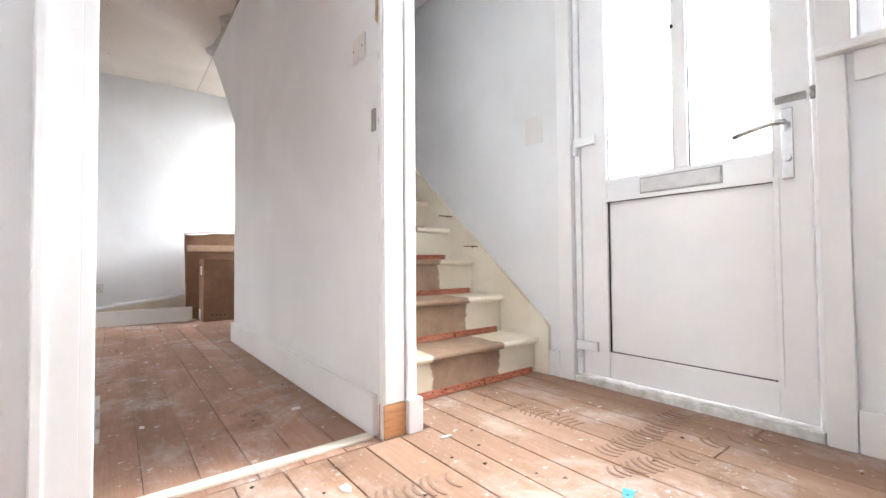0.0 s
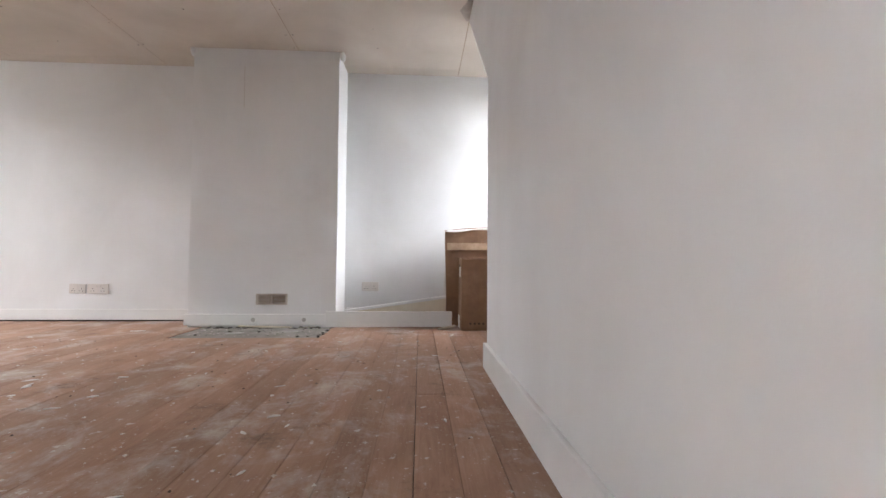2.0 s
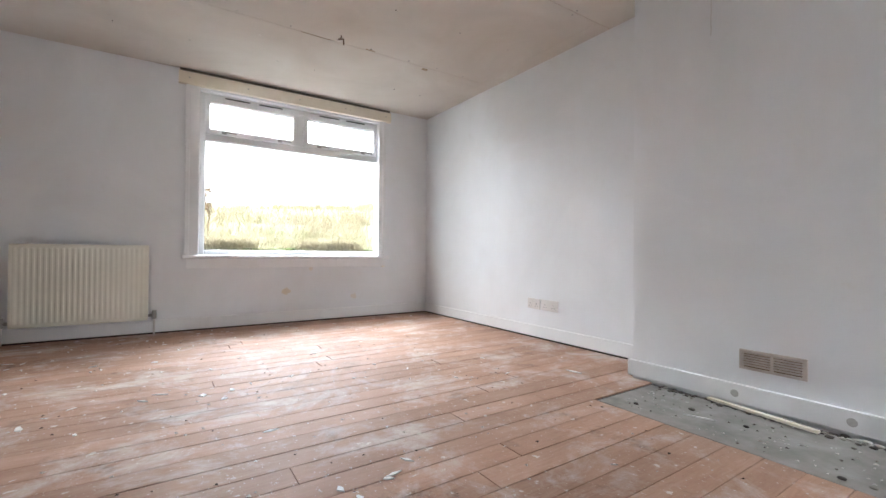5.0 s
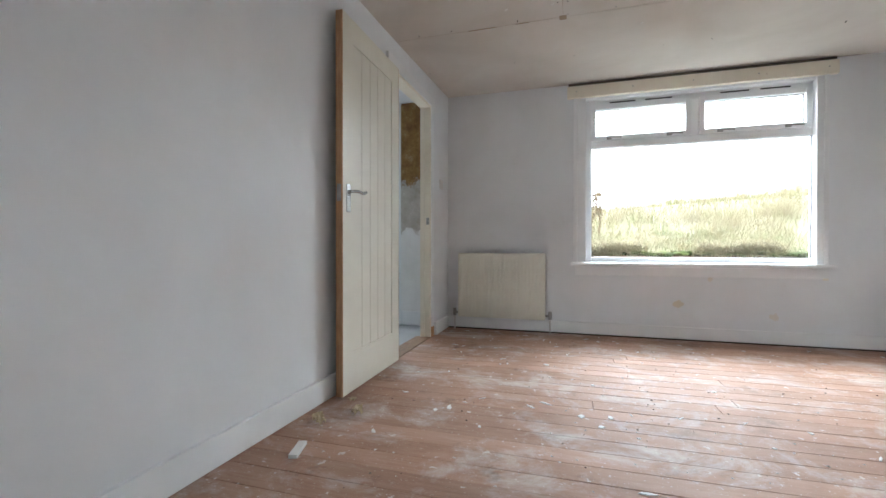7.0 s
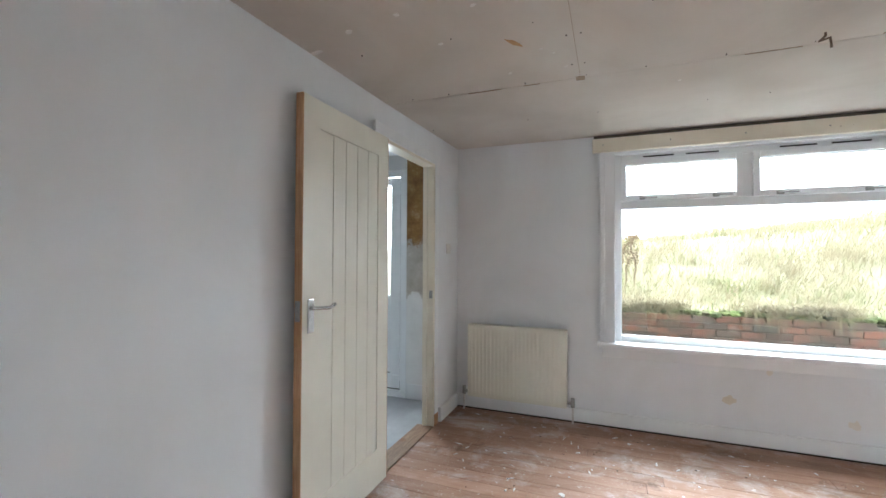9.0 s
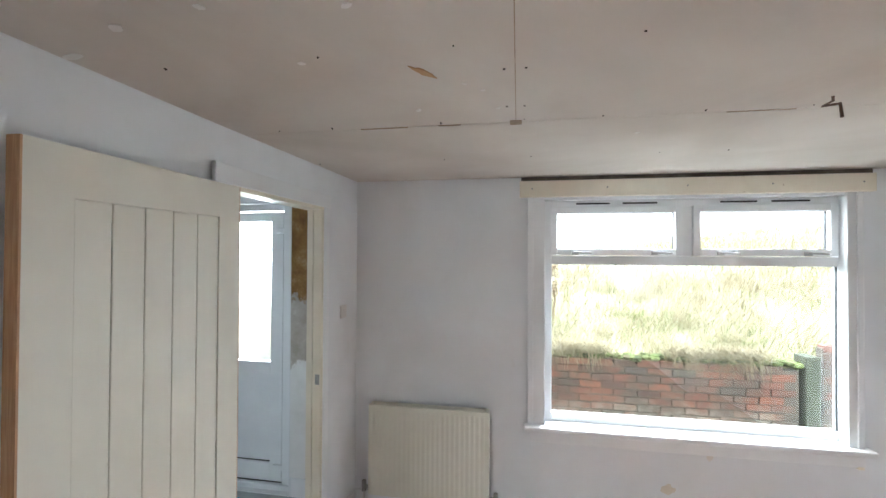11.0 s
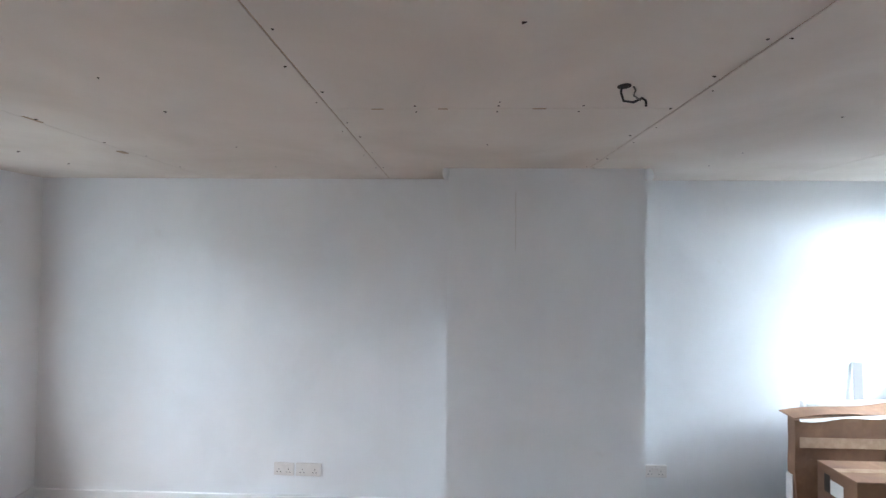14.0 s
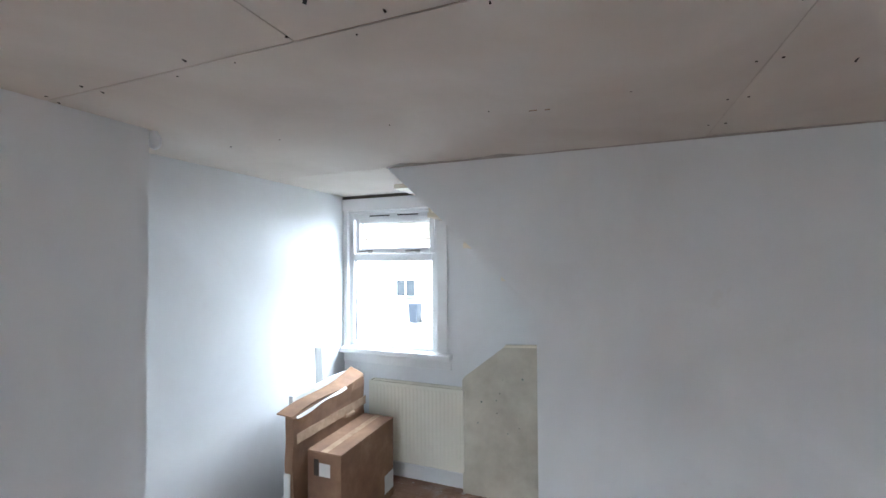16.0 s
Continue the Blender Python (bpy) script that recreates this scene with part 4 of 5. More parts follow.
# ---- sockets, switch, vent ----
def socket(x0, x1, z0, z1, y, label, tilt=0.0):
    s = thing("wall_socket", label, "socket", ((x0 + x1) / 2, y, (z0 + z1) / 2), "double wall sockets")
    hw, hh = (x1 - x0) / 2, (z1 - z0) / 2
    bm = bmesh.new()
    bx(bm, -hw, -0.012, -hh, hw, 0.0, hh, 0.004)
    part("faceplate", bm, PLASTIC, s)
    for k in (-0.48, 0.48):
        g = bmesh.new()
        c = k * hw
        for dx, dz, w, h in ((0, 0.014, 0.004, 0.009), (-0.012, -0.006, 0.008, 0.004), (0.012, -0.006, 0.008, 0.004)):
            bx(g, c + dx - w / 2, -0.0125, dz - h / 2 - 0.012, c + dx + w / 2, -0.0115, dz + h / 2 - 0.012)
        part("pin_holes", g, GASKET, s)
        bm = bmesh.new()
        bx(bm, k * 0.42 * hw - 0.008, -0.017, hh - 0.032, k * 0.42 * hw + 0.008, -0.011, hh - 0.012, 0.002)
        part("rocker_switch", bm, PLASTIC, s)
    s.rotation_euler = (0, radians(tilt), 0)
    return s


socket(-2.590, -2.452, 0.240, 0.325, YP, "white double wall socket, slightly crooked on wall", 1.5)
socket(-2.438, -2.262, 0.238, 0.325, YP, "white double wall socket above the skirting", 0.5)
socket(-0.062, 0.090, 0.268, 0.350, YA, "white double wall socket in the front alcove")
sw = thing("light_switch", "white plastic single light switch by the door", "switch", (-4.075, 1.567, 1.395))
bm = bmesh.new()
bx(bm, -0.043, 0.0, -0.043, 0.043, 0.010, 0.043, 0.004)
part("faceplate", bm, PLASTIC, sw)
bm = bmesh.new()
bx(bm, -0.009, 0.008, -0.017, 0.009, 0.015, 0.017, 0.002)
part("rocker", bm, PLASTIC, sw)
bp = thing("blanking_plate", "white painted blanking plate with two screws", "wall plate", (XS0, 1.615, 1.245))
bm = bmesh.new()
bx(bm, -0.009, -0.043, -0.043, 0.0, 0.043, 0.043, 0.003)
part("faceplate", bm, PLASTIC, bp)
for k in (-0.03, 0.03):
    bm = bmesh.new()
    cyl(bm, (-0.008, k, 0), (-0.0105, k, 0), 0.0045, 8)
    part("screw", bm, STEEL, bp)
structure(box_part("trim_filler_patch", (XH - 0.0015, 1.64, 1.10, XH + 0.001, 1.745, 1.235), mat_plain("grey_filler", lin("d6d1cf"), lin("dedad8"), 9, 0.8)), "pale grey filler patch on wall", "wall")

vent = thing("wall_vent", "painted metal louvred wall vent low on chimney", "vent", (-0.735, CY, 0.225))
bm = bmesh.new()
for q in ((-0.125, -0.045, 0.125, -0.034), (-0.125, 0.034, 0.125, 0.045), (-0.125, -0.034, -0.108, 0.034), (0.108, -0.034, 0.125, 0.034), (-0.006, -0.034, 0.006, 0.034)):
    bx(bm, q[0], -0.012, q[1], q[2], 0.0, q[3], 0.002)
BRASS = mat_plain("tarnished_vent_metal", lin("a89d92"), lin("c0b6ac"), 18, 0.5, 0.1)
part("vent_frame", bm, BRASS, vent)
box_part("backing", (-0.11, -0.003, -0.036, 0.11, 0.0, 0.036), mat_plain("vent_rust", lin("5c4636"), lin("84664e"), 25, 0.8), vent)
for c in (-0.057, 0.057):
    for k in range(6):
        bm = bmesh.new()
        z = -0.028 + k * 0.0112
        prism(bm, 0, c - 0.05, c + 0.05, [(-0.0035, z + 0.006), (-0.0105, z), (-0.0105, z + 0.0015), (-0.0035, z + 0.0075)])
        part("slat", bm, BRASS, vent)

# ---- hearth ----
bm = bmesh.new()
bx(bm, -1.272, 4.393, -0.03, -0.25, CY - 0.03, -0.003, 0.005)
h = part("hearth_slab", bm, HEARTH)
tagged(h, "rough grey concrete hearth slab set in floor", "hearth")
tagged(box_part("hearth_gap", (-1.29, 4.38, -0.0235, -0.24, CY, -0.007), DARK), "dark gap around the hearth slab", "floor", kind="structure")

# ---- alcove clutter ----
loose = tagged(box_part("loose_skirting", (-0.30, CY - 0.022, 0.0, 0.735, CY - 0.002, 0.128), GLOSS, bevel=0.004), "loose white painted skirting board standing on edge", "board")
loose.matrix_world = pose(0, 0, 0)
def stick(name, p, q, w, t, material, label, cat="batten", group="loose white battens"):
    p, q = Vector(p), Vector(q)
    bm = bmesh.new()
    bx(bm, -w / 2, -t / 2, 0, w / 2, t / 2, (q - p).length, min(w, t) * 0.15)
    ob = part(name, bm, material)
    ob.matrix_world = Matrix.Translation(p) @ (q - p).to_track_quat("Z", "Y").to_matrix().to_4x4()
    return tagged(ob, label, cat, group)


stick("batten", (-0.15, 4.92, 0.125), (1.1, 5.12, 0.285), 0.028, 0.024, GLOSS, "long white painted batten lying against cardboard")
stick("batten", (0.10, 5.02, 0.012), (1.25, 5.2, 0.02), 0.05, 0.02, GLOSS, "white painted trim lying on the floor")
stick("batten", (-0.12, 4.935, 0.064), (1.1, 5.132, 0.216), 0.014, 0.112, CREAM, "wide cream painted skirting plank propped in alcove")
stick("pale_stick", (0.62, 4.70, 0.008), (0.76, 4.88, 0.008), 0.02, 0.012, CREAM, "short pale wooden offcut on the floor", "offcut", "floor offcuts")
# cardboard box
cb = thing("cardboard_box", "closed brown cardboard box with white address labels", "box", (1.127, 4.797, 0))
def sag(bm, amount, seed):
    for v in bm.verts:
        n = noise.noise_vector(v.co * 3.1 + Vector((seed, 0, 0)))
        v.co += amount * n


bm = bmesh.new()
bx(bm, -0.332, -0.124, 0.0, 0.332, 0.124, 0.562, 0.004)
part("carton", bm, CARD, cb)
for s in (-1, 1):
    bm = bmesh.new()
    bx(bm, -0.333, min(0.002 * s, 0.125 * s), 0.563, 0.333, max(0.002 * s, 0.125 * s), 0.569, 0.0015)
    part("flap", bm, CARD, cb, "pale top flap of the box")
box_part("tape", (-0.334, -0.022, 0.5695, 0.334, 0.022, 0.571), TAPE, cb, "clear packing tape")
box_part("address_label", (-0.3338, -0.045, 0.42, -0.3315, 0.035, 0.50), PAPER, cb, "white address label")
box_part("printed_mark", (-0.3336, 0.04, 0.42, -0.3315, 0.075, 0.52), INK, cb, "black printed mark")
box_part("address_label", (0.20, -0.1255, 0.06, 0.328, -0.1235, 0.19), PAPER, cb, "white address label")
box_part("address_label", (-0.334, 0.02, 0.0, -0.3315, 0.115, 0.10), PAPER, cb, "white address label")
for k in range(8):
    bm = bmesh.new()
    xx = -0.26 + k * (0.034 if k < 4 else 0.05)
    if k < 4:
        cyl(bm, (xx, -0.1242, 0.055), (xx, -0.1252, 0.055), 0.008, 10)
    else:
        bx(bm, xx - 0.009, -0.1252, 0.048, xx + 0.010, -0.1242, 0.060)
    part("printed_mark", bm, INK, cb, "small black packing symbol")
# leaning flattened carton and white sheets behind it
fc = thing("flattened_carton", "large crumpled flattened brown carton leaning on wall", "box", (1.085, 4.948, 0))
bm = bmesh.new()
n = 14
grid = [[None] * (n + 1) for _ in range(n + 1)]
for i in range(n + 1):
    for j in range(n + 1):
        u, v = i / n, j / n
        x = -0.40 + 0.79 * u + 0.008 * math.sin(5 * v)
        z = v * (0.795 + 0.055 * u) + (0.008 * math.sin(9 * u) if v > 0.95 else 0)
        y = 0.0 - 0.015 * v + 0.016 * noise.noise(Vector((3 * u, 4 * v, 1.0))) + 0.006 * noise.noise(Vector((11 * u, 9 * v, 4.0)))
        grid[i][j] = bm.verts.new((x, y, z))
for i in range(n):
    for j in range(n):
        bm.faces.new((grid[i][j], grid[i + 1][j], grid[i + 1][j + 1], grid[i][j + 1]))
c = part("front_sheet", bm, CARD, fc)
sd = c.modifiers.new("thickness", "SOLIDIFY")
sd.thickness, sd.offset = 0.06, -1
bm = bmesh.new()
for v in bmesh.ops.create_grid(bm, x_segments=10, y_segments=3, size=0.5)["verts"]:
    u, w = v.co.x + 0.5, v.co.y + 0.5
    v.co = (-0.41 + 0.81 * u, -0.012 + 0.12 * w + 0.01 * math.sin(7 * u), 0.805 + 0.06 * u + 0.035 * w * u + 0.010 * math.sin(6 * u + w))
c = part("flap", bm, CARD, fc, "torn folded top flap")
c.modifiers.new("thickness", "SOLIDIFY").thickness = 0.006
bm = bmesh.new()
for v in bmesh.ops.create_grid(bm, x_segments=8, y_segments=2, size=0.5)["verts"]:
    u, w = v.co.x + 0.5, v.co.y + 0.5
    v.co = (-0.39 + 0.52 * u, -0.024 - 0.01 * w, 0.805 + 0.035 * u - 0.02 * w * (0.6 + 0.4 * math.sin(9 * u)))
c = part("flap", bm, PAPER, fc, "white torn lining hanging over edge")
c.modifiers.new("thickness", "SOLIDIFY").thickness = 0.003
bm = bmesh.new()
bx(bm, -0.39, -0.030, 0.64, 0.385, -0.027, 0.70)
part("tape", bm, TAPE, fc, "shiny clear packing tape")
bm = bmesh.new()
bmesh.ops.create_icosphere(bm, subdivisions=2, radius=0.036, matrix=Matrix.Translation((0.16, -0.035, 0.625)) @ Matrix.Diagonal((1.5, 0.35, 0.6, 1)))
sag(bm, 0.03, 4.0)
part("loose_tape", bm, TAPE, fc, "crumpled loose tape")
box_part("address_label", (-0.4075, 0.01, 0.30, -0.401, 0.055, 0.46), PAPER, fc, "white label on carton edge")
sh = thing("white_sheet", "white foam board sheet leaning behind the carton", "board", (1.18, 5.11, 0))
bm = bmesh.new()
prism(bm, 1, 0.0, 0.02, [(-0.30, 0.0), (0.33, 0.0), (0.33, 0.86), (0.1, 0.865), (-0.28, 0.835)])
part("sheet", bm, PAPER, sh)
box_part("edge_strip", (-0.335, -0.03, 0.0, -0.315, 0.0, 0.86), GLOSS, sh)
stick("batten", (1.30, 5.19, 0.0), (1.345, 5.262, 1.07), 0.05, 0.015, GLOSS, "white painted batten leaning in the corner")
# old board with cut corner
ob = thing("old_board", "stained greenish hardboard sheet with one cut corner", "board", (1.665, 3.86, 0))
bm = bmesh.new()
prism(bm, 0, -0.012, 0.012, [(-0.34, 0.0), (0.33, 0.0), (0.33, 0.84), (0.315, 0.862), (0.01, 1.105), (-0.34, 1.125)])
part("sheet", bm, OLDBOARD, ob)
SPOT = mat_plain("grey_green_spots", lin("5f8a84"), lin("6d6c60"), 30, 0.8)
for k in range(9):
    bm = bmesh.new()
    yy, zz = random.uniform(-0.25, 0.28), random.uniform(0.45, 0.9)
    r = random.uniform(0.003, 0.008)
    cyl(bm, (-0.0122, yy, zz), (-0.0128, yy, zz), r, 7)
    part("paint_spot", bm, SPOT, ob)
bm = bmesh.new()
prism(bm, 0, -0.016, 0.014, [(0.01, 1.104), (0.0, 1.122), (-0.34, 1.142), (-0.34, 1.124)])
part("edge_strip", bm, CREAM, ob, "worn pale top edge")

# ---- ceiling fittings ----
cr = thing("ceiling_cable", "black electrical cable looping from ceiling hole", "cable", (-0.81, 3.66, CEIL))
cr.scale = (0.7, 0.7, 0.7)
bm = bmesh.new()
tube(bm, [(-0.03, 0, 0.01), (-0.035, 0.0, -0.03), (-0.02, 0.01, -0.065), (0.02, 0.0, -0.075), (0.055, -0.01, -0.06), (0.075, 0.0, -0.068), (0.08, 0.01, -0.09)], 0.0055, 8)
part("cable", bm, GASKET, cr, smooth=True)
bm = bmesh.new()
tube(bm, [(0.02, 0.01, 0.01), (0.03, 0.0, -0.02), (0.015, -0.015, -0.05), (0.045, -0.01, -0.07), (0.06, 0.01, -0.05)], 0.004, 8)
part("cable", bm, mat_plain("grey_cable", lin("55524f"), lin("75716d"), 20, 0.5), cr, smooth=True)
bm = bmesh.new()
cyl(bm, (-0.02, 0, -0.001), (-0.02, 0, -0.004), 0.03, 14)
part("cable_hole", bm, DARK, cr, "dark hole in plasterboard")
cw = thing("ceiling_hook", "short rusty wire hook in the ceiling", "hook", (-2.97, 3.70, CEIL))
bm = bmesh.new()
tube(bm, [(0, 0, 0.01), (0.0, 0.0, -0.015), (-0.03, -0.012, -0.022), (0.015, 0.01, -0.03), (0.02, 0.012, -0.075)], 0.005, 7)
part("wire", bm, mat_plain("rusty_wire", lin("4d3a2c"), lin("6d5543"), 30, 0.7), cw)
bm = bmesh.new()
SCREWS = [(-3.05, 0.02, 11, 1), (-1.79, 0.03, 11, 1), (-1.845, 0.01, 10, 1), (-0.53, 0.03, 12, 1), (-0.585, 0.02, 11, 1), (-3.68, 0.0, 7, 1), (-2.45, 0.0, 8, 1), (-1.2, 0.0, 7, 1), (0.1, 0.0, 8, 1)]
for x, jit, n, _ in SCREWS:
    for k in range(n):
        y = YI1 + 0.15 + (4.75 - YI1) * (k + random.uniform(-0.25, 0.25)) / (n - 1)
        cyl(bm, (x + random.uniform(-0.02, 0.02), y, CEIL + 0.004), (x + 0.001, y, CEIL - 0.002), random.uniform(0.002, 0.0036), 7)
for x in (-2.9, -2.6, -2.2, -1.5, -1.2, -0.9, -0.3, 0.0, 0.3, 0.6):
    for y in ((2.67, 2.73) if x < -1.9 else (3.83, 3.89) if x < -0.5 else (2.71, 2.77)):
        cyl(bm, (x, y, CEIL + 0.004), (x, y, CEIL - 0.002), 0.004, 7)
scr = part("ceiling_screws", bm, DARK)
tagged(scr, "dark drywall screw heads in the ceiling", "screws", kind="stuff")
for x, y, w, d in ((-3.08, 2.17, 0.005, 0.2), (-3.083, 2.70, 0.05, 0.045), (-1.40, 3.86, 0.035, 0.007), (-3.08, 3.55, 0.004, 0.22), (-3.08, 2.44, 0.004, 0.09), (0.155, 3.40, 0.008, 0.03), (0.165, 3.35, 0.007, 0.02), (-1.64, 3.86, 0.045, 0.006), (-1.05, 3.86, 0.05, 0.007), (-3.06, 3.97, 0.012, 0.08), (-3.12, 4.5, 0.03, 0.05)):
    tagged(box_part("joint_tear", (x - w / 2, y - d / 2, CEIL - 0.0025, x + w / 2, y + d / 2, CEIL + 0.004), mat_plain("torn_paper", lin("94806b"), lin("ac9983"), 30, 0.9), bevel=0.001),
           "torn brown paper at a ceiling joint", "ceiling damage", "ceiling joint tears")
def ceiling_mark(name, x, y, w, d, turn, material, label):
    """A thin uneven smear on the ceiling."""
    bm = bmesh.new()
    out = [(w / 2 * random.uniform(0.6, 1.1) * math.cos(a * math.pi / 7), d / 2 * random.uniform(0.6, 1.1) * math.sin(a * math.pi / 7)) for a in range(14)]
    prism(bm, 2, -0.0006, 0.003, out)
    o = part(name, bm, material)
    o.matrix_world = pose(x, y, CEIL - 0.0012, 0, 0, turn)
    return tagged(o, label, "stain", "ceiling marks")


RUST = mat_plain("orange_brown_smear", lin("b08a60"), lin("c09e78"), 30, 0.9)
ceiling_mark("stain", -2.585, 2.445, 0.105, 0.028, 145, RUST, "orange brown smear on the bare ceiling board")
SPLASH = mat_plain("white_filler", lin("d8d3cd"), lin("e2ded9"), 30, 0.9)
for x, y, w, d in ((-2.89, 2.36, 0.03, 0.018), (-2.74, 2.6, 0.016, 0.012), (-2.68, 2.55, 0.02, 0.012), (-1.99, 1.99, 0.05, 0.028), (-1.95, 1.94, 0.03, 0.02), (-2.04, 1.99, 0.02, 0.02), (-2.91, 2.64, 0.03, 0.014), (-3.3, 3.2, 0.02, 0.014), (-1.945, 1.815, 0.07, 0.03), (-2.24, 1.805, 0.045, 0.03), (-2.20, 2.055, 0.03, 0.02), (-2.34, 1.56, 0.09, 0.03), (-2.475, 2.135, 0.025, 0.02), (-2.245, 2.36, 0.03, 0.02)):
    ceiling_mark("filler_splash", x, y, w, d, random.uniform(0, 180), SPLASH, "small white filler splash on the ceiling")
# ragged plaster at the head of the chimney breast
for x, y in ((CX0 - 0.012, CY + 0.02), (CX1 + 0.02, CY + 0.015)):
    bm = bmesh.new()
    bmesh.ops.create_icosphere(bm, subdivisions=2, radius=0.035, matrix=Matrix.Diagonal((0.7, 1, 1.3, 1)))
    sag(bm, 0.018, x)
    o = part("plaster_lump", bm, WALL)
    o.location = (x, y, CEIL - 0.03)
    tagged(o, "ragged white plaster lump below the ceiling", "plaster", "plaster lumps")

# ---- debris ----
def flake(x, y, w, d, rot, group="plaster flakes"):
    bm = bmesh.new()
    k = random.randint(4, 5)
    out = []
    for j in range(k):
        a = 2 * math.pi * j / k
        r = random.uniform(0.55, 1.15)
        out.append((r * w / 2 * math.cos(a), r * d / 2 * math.sin(a)))
    prism(bm, 2, 0.0, random.uniform(0.001, 0.0025), out)
    for v in bm.verts:
        if v.co.z > 0.001:
            v.co.x *= 0.9
            v.co.z += 0.002 * random.random()
    o = part("plaster_flake", bm, PAPER)
    o.matrix_world = pose(x, y, 0.0005, 0, 0, rot)
    return tagged(o, "small white plaster flake on the floorboards", "debris", group)


FLAKES = [(-2.45, 2.63, 0.09, 0.02, 60), (-2.26, 2.17, 0.10, 0.03, 20), (-1.73, 2.99, 0.07, 0.02, 95), (-1.19, 3.08, 0.05, 0.025, 10), (-2.35, 2.93, 0.06, 0.025, 0),
          (-2.21, 2.11, 0.05, 0.03, 10), (-2.38, 2.56, 0.08, 0.015, 50),
          (-2.33, 2.80, 0.05, 0.04, 0), (-2.23, 2.88, 0.04, 0.03, 20), (-3.18, 2.59, 0.05, 0.04, 40), (-1.24, 3.33, 0.08, 0.02, 30), (-0.88, 4.58, 0.14, 0.02, 20),
          (0.69, 1.9, 0.055, 0.03, 20), (0.60, 1.28, 0.05, 0.04, 60), (0.96, 1.36, 0.06, 0.02, 0), (-0.80, 3.09, 0.05, 0.03, 30), (-1.12, 3.11, 0.05, 0.02, 10),
          (0.02, 4.71, 0.04, 0.02, 0), (0.70, 4.45, 0.16, 0.02, 70), (0.40, 4.62, 0.05, 0.02, 20), (-1.65, 4.68, 0.12, 0.03, 10), (-4.02, 2.97, 0.05, 0.03, 10)]
for f in FLAKES:
    flake(*f)
SCRAP = mat_plain("torn_lining_paper", lin("b7a27c"), lin("d3c4a4"), 40, 0.8)


def scrap(x, y, w, d, rise, turn):
    """A curled torn piece of old lining paper."""
    bm = bmesh.new()
    for v in bmesh.ops.create_grid(bm, x_segments=6, y_segments=3, size=0.5)["verts"]:
        u, k = v.co.x, v.co.y
        v.co = (u * w * 0.8 + random.uniform(-0.004, 0.004), k * d * (1 - 0.5 * abs(u)) + random.uniform(-0.004, 0.004), rise * abs(math.sin(5.5 * u + 2 * k)) + random.uniform(0.001, 0.005))
    o = part("paper_scrap", bm, SCRAP)
    o.modifiers.new("thickness", "SOLIDIFY").thickness = 0.0015
    o.matrix_world = pose(x, y, 0.001, 0, 0, turn)
    return tagged(o, "curled torn scrap of yellowed paper on floor", "debris", "torn paper scraps")


for q in ((-1.93, 1.63, 0.085, 0.05, 0.03, 30), (-1.90, 1.665, 0.06, 0.04, 0.025, 100), (-2.05, 1.77, 0.07, 0.045, 0.03, 70), (-2.10, 1.75, 0.05, 0.04, 0.02, 10), (-2.2, 1.66, 0.04, 0.03, 0.015, 140)):
    scrap(*q)
stick("plaster_piece", (-1.71, 1.705, 0.008), (-1.595, 1.74, 0.008), 0.034, 0.015, PAPER, "chunky white plaster offcut on the floorboards", "offcut", "floor offcuts")
bm = bmesh.new()
out = [(0.05 * random.uniform(0.6, 1.1) * math.cos(a * math.pi / 8), 0.035 * random.uniform(0.6, 1.1) * math.sin(a * math.pi / 8)) for a in range(16)]
prism(bm, 0, 0.0, 0.0012, out)
o = part("wall_stain", bm, mat_plain("tan_damp_mark", lin("d3c8b6"), lin("ddd5c8"), 30, 0.8))
o.location = (XR + 0.0002, 3.64, 0.31)
tagged(o, "pale tan damp mark on white wall", "stain")
for wy, wz, wr in ((4.34, 0.23, 0.8), (3.88, 0.53, 0.5)):
    bm = bmesh.new()
    prism(bm, 0, 0.0, 0.0012, [(0.05 * wr * random.uniform(0.5, 1.1) * math.cos(a * math.pi / 8), 0.05 * wr * random.uniform(0.5, 1.1) * math.sin(a * math.pi / 8)) for a in range(16)])
    o = part("wall_stain", bm, mat_plain("faint_damp_mark", lin("dad3c8"), lin("e0dad2"), 30, 0.8))
    o.location = (XR + 0.0002, wy, wz)
    tagged(o, "faint tan damp mark on white wall", "stain")
bm = bmesh.new()
rag = random.Random(12)
left_edge = [(-0.993 + rag.gauss(0, 0.0012), 1.79 + 0.03 * k) for k in range(13)]
prism(bm, 1, CY - 0.0015, CY + 0.001, left_edge + [(x + 0.0035 + abs(rag.gauss(0, 0.001)), z) for x, z in reversed(left_edge)])
tagged(part("plaster_crack", bm, mat_plain("crack_grey", lin("cbc8c4"), lin("d6d3d0"), 40, 0.9)), "thin grey vertical crack in chimney plaster", "crack")
for wx in (-0.875, -0.471):
    bm = bmesh.new()
    cyl(bm, (wx, CY - 0.0195, 0.06), (wx, CY - 0.0212, 0.06), 0.017, 12)
    tagged(part("skirting_knot", bm, mat_plain("grey_filler_spot", lin("a9a7a4"), lin("bdbab6"), 40, 0.9)), "round grey filler spot on white skirting", "filler spot", "skirting spots")
BLUETAPE = mat_plain("blue_plastic_film", lin("3f9fc0"), lin("5db4d0"), 20, 0.4)
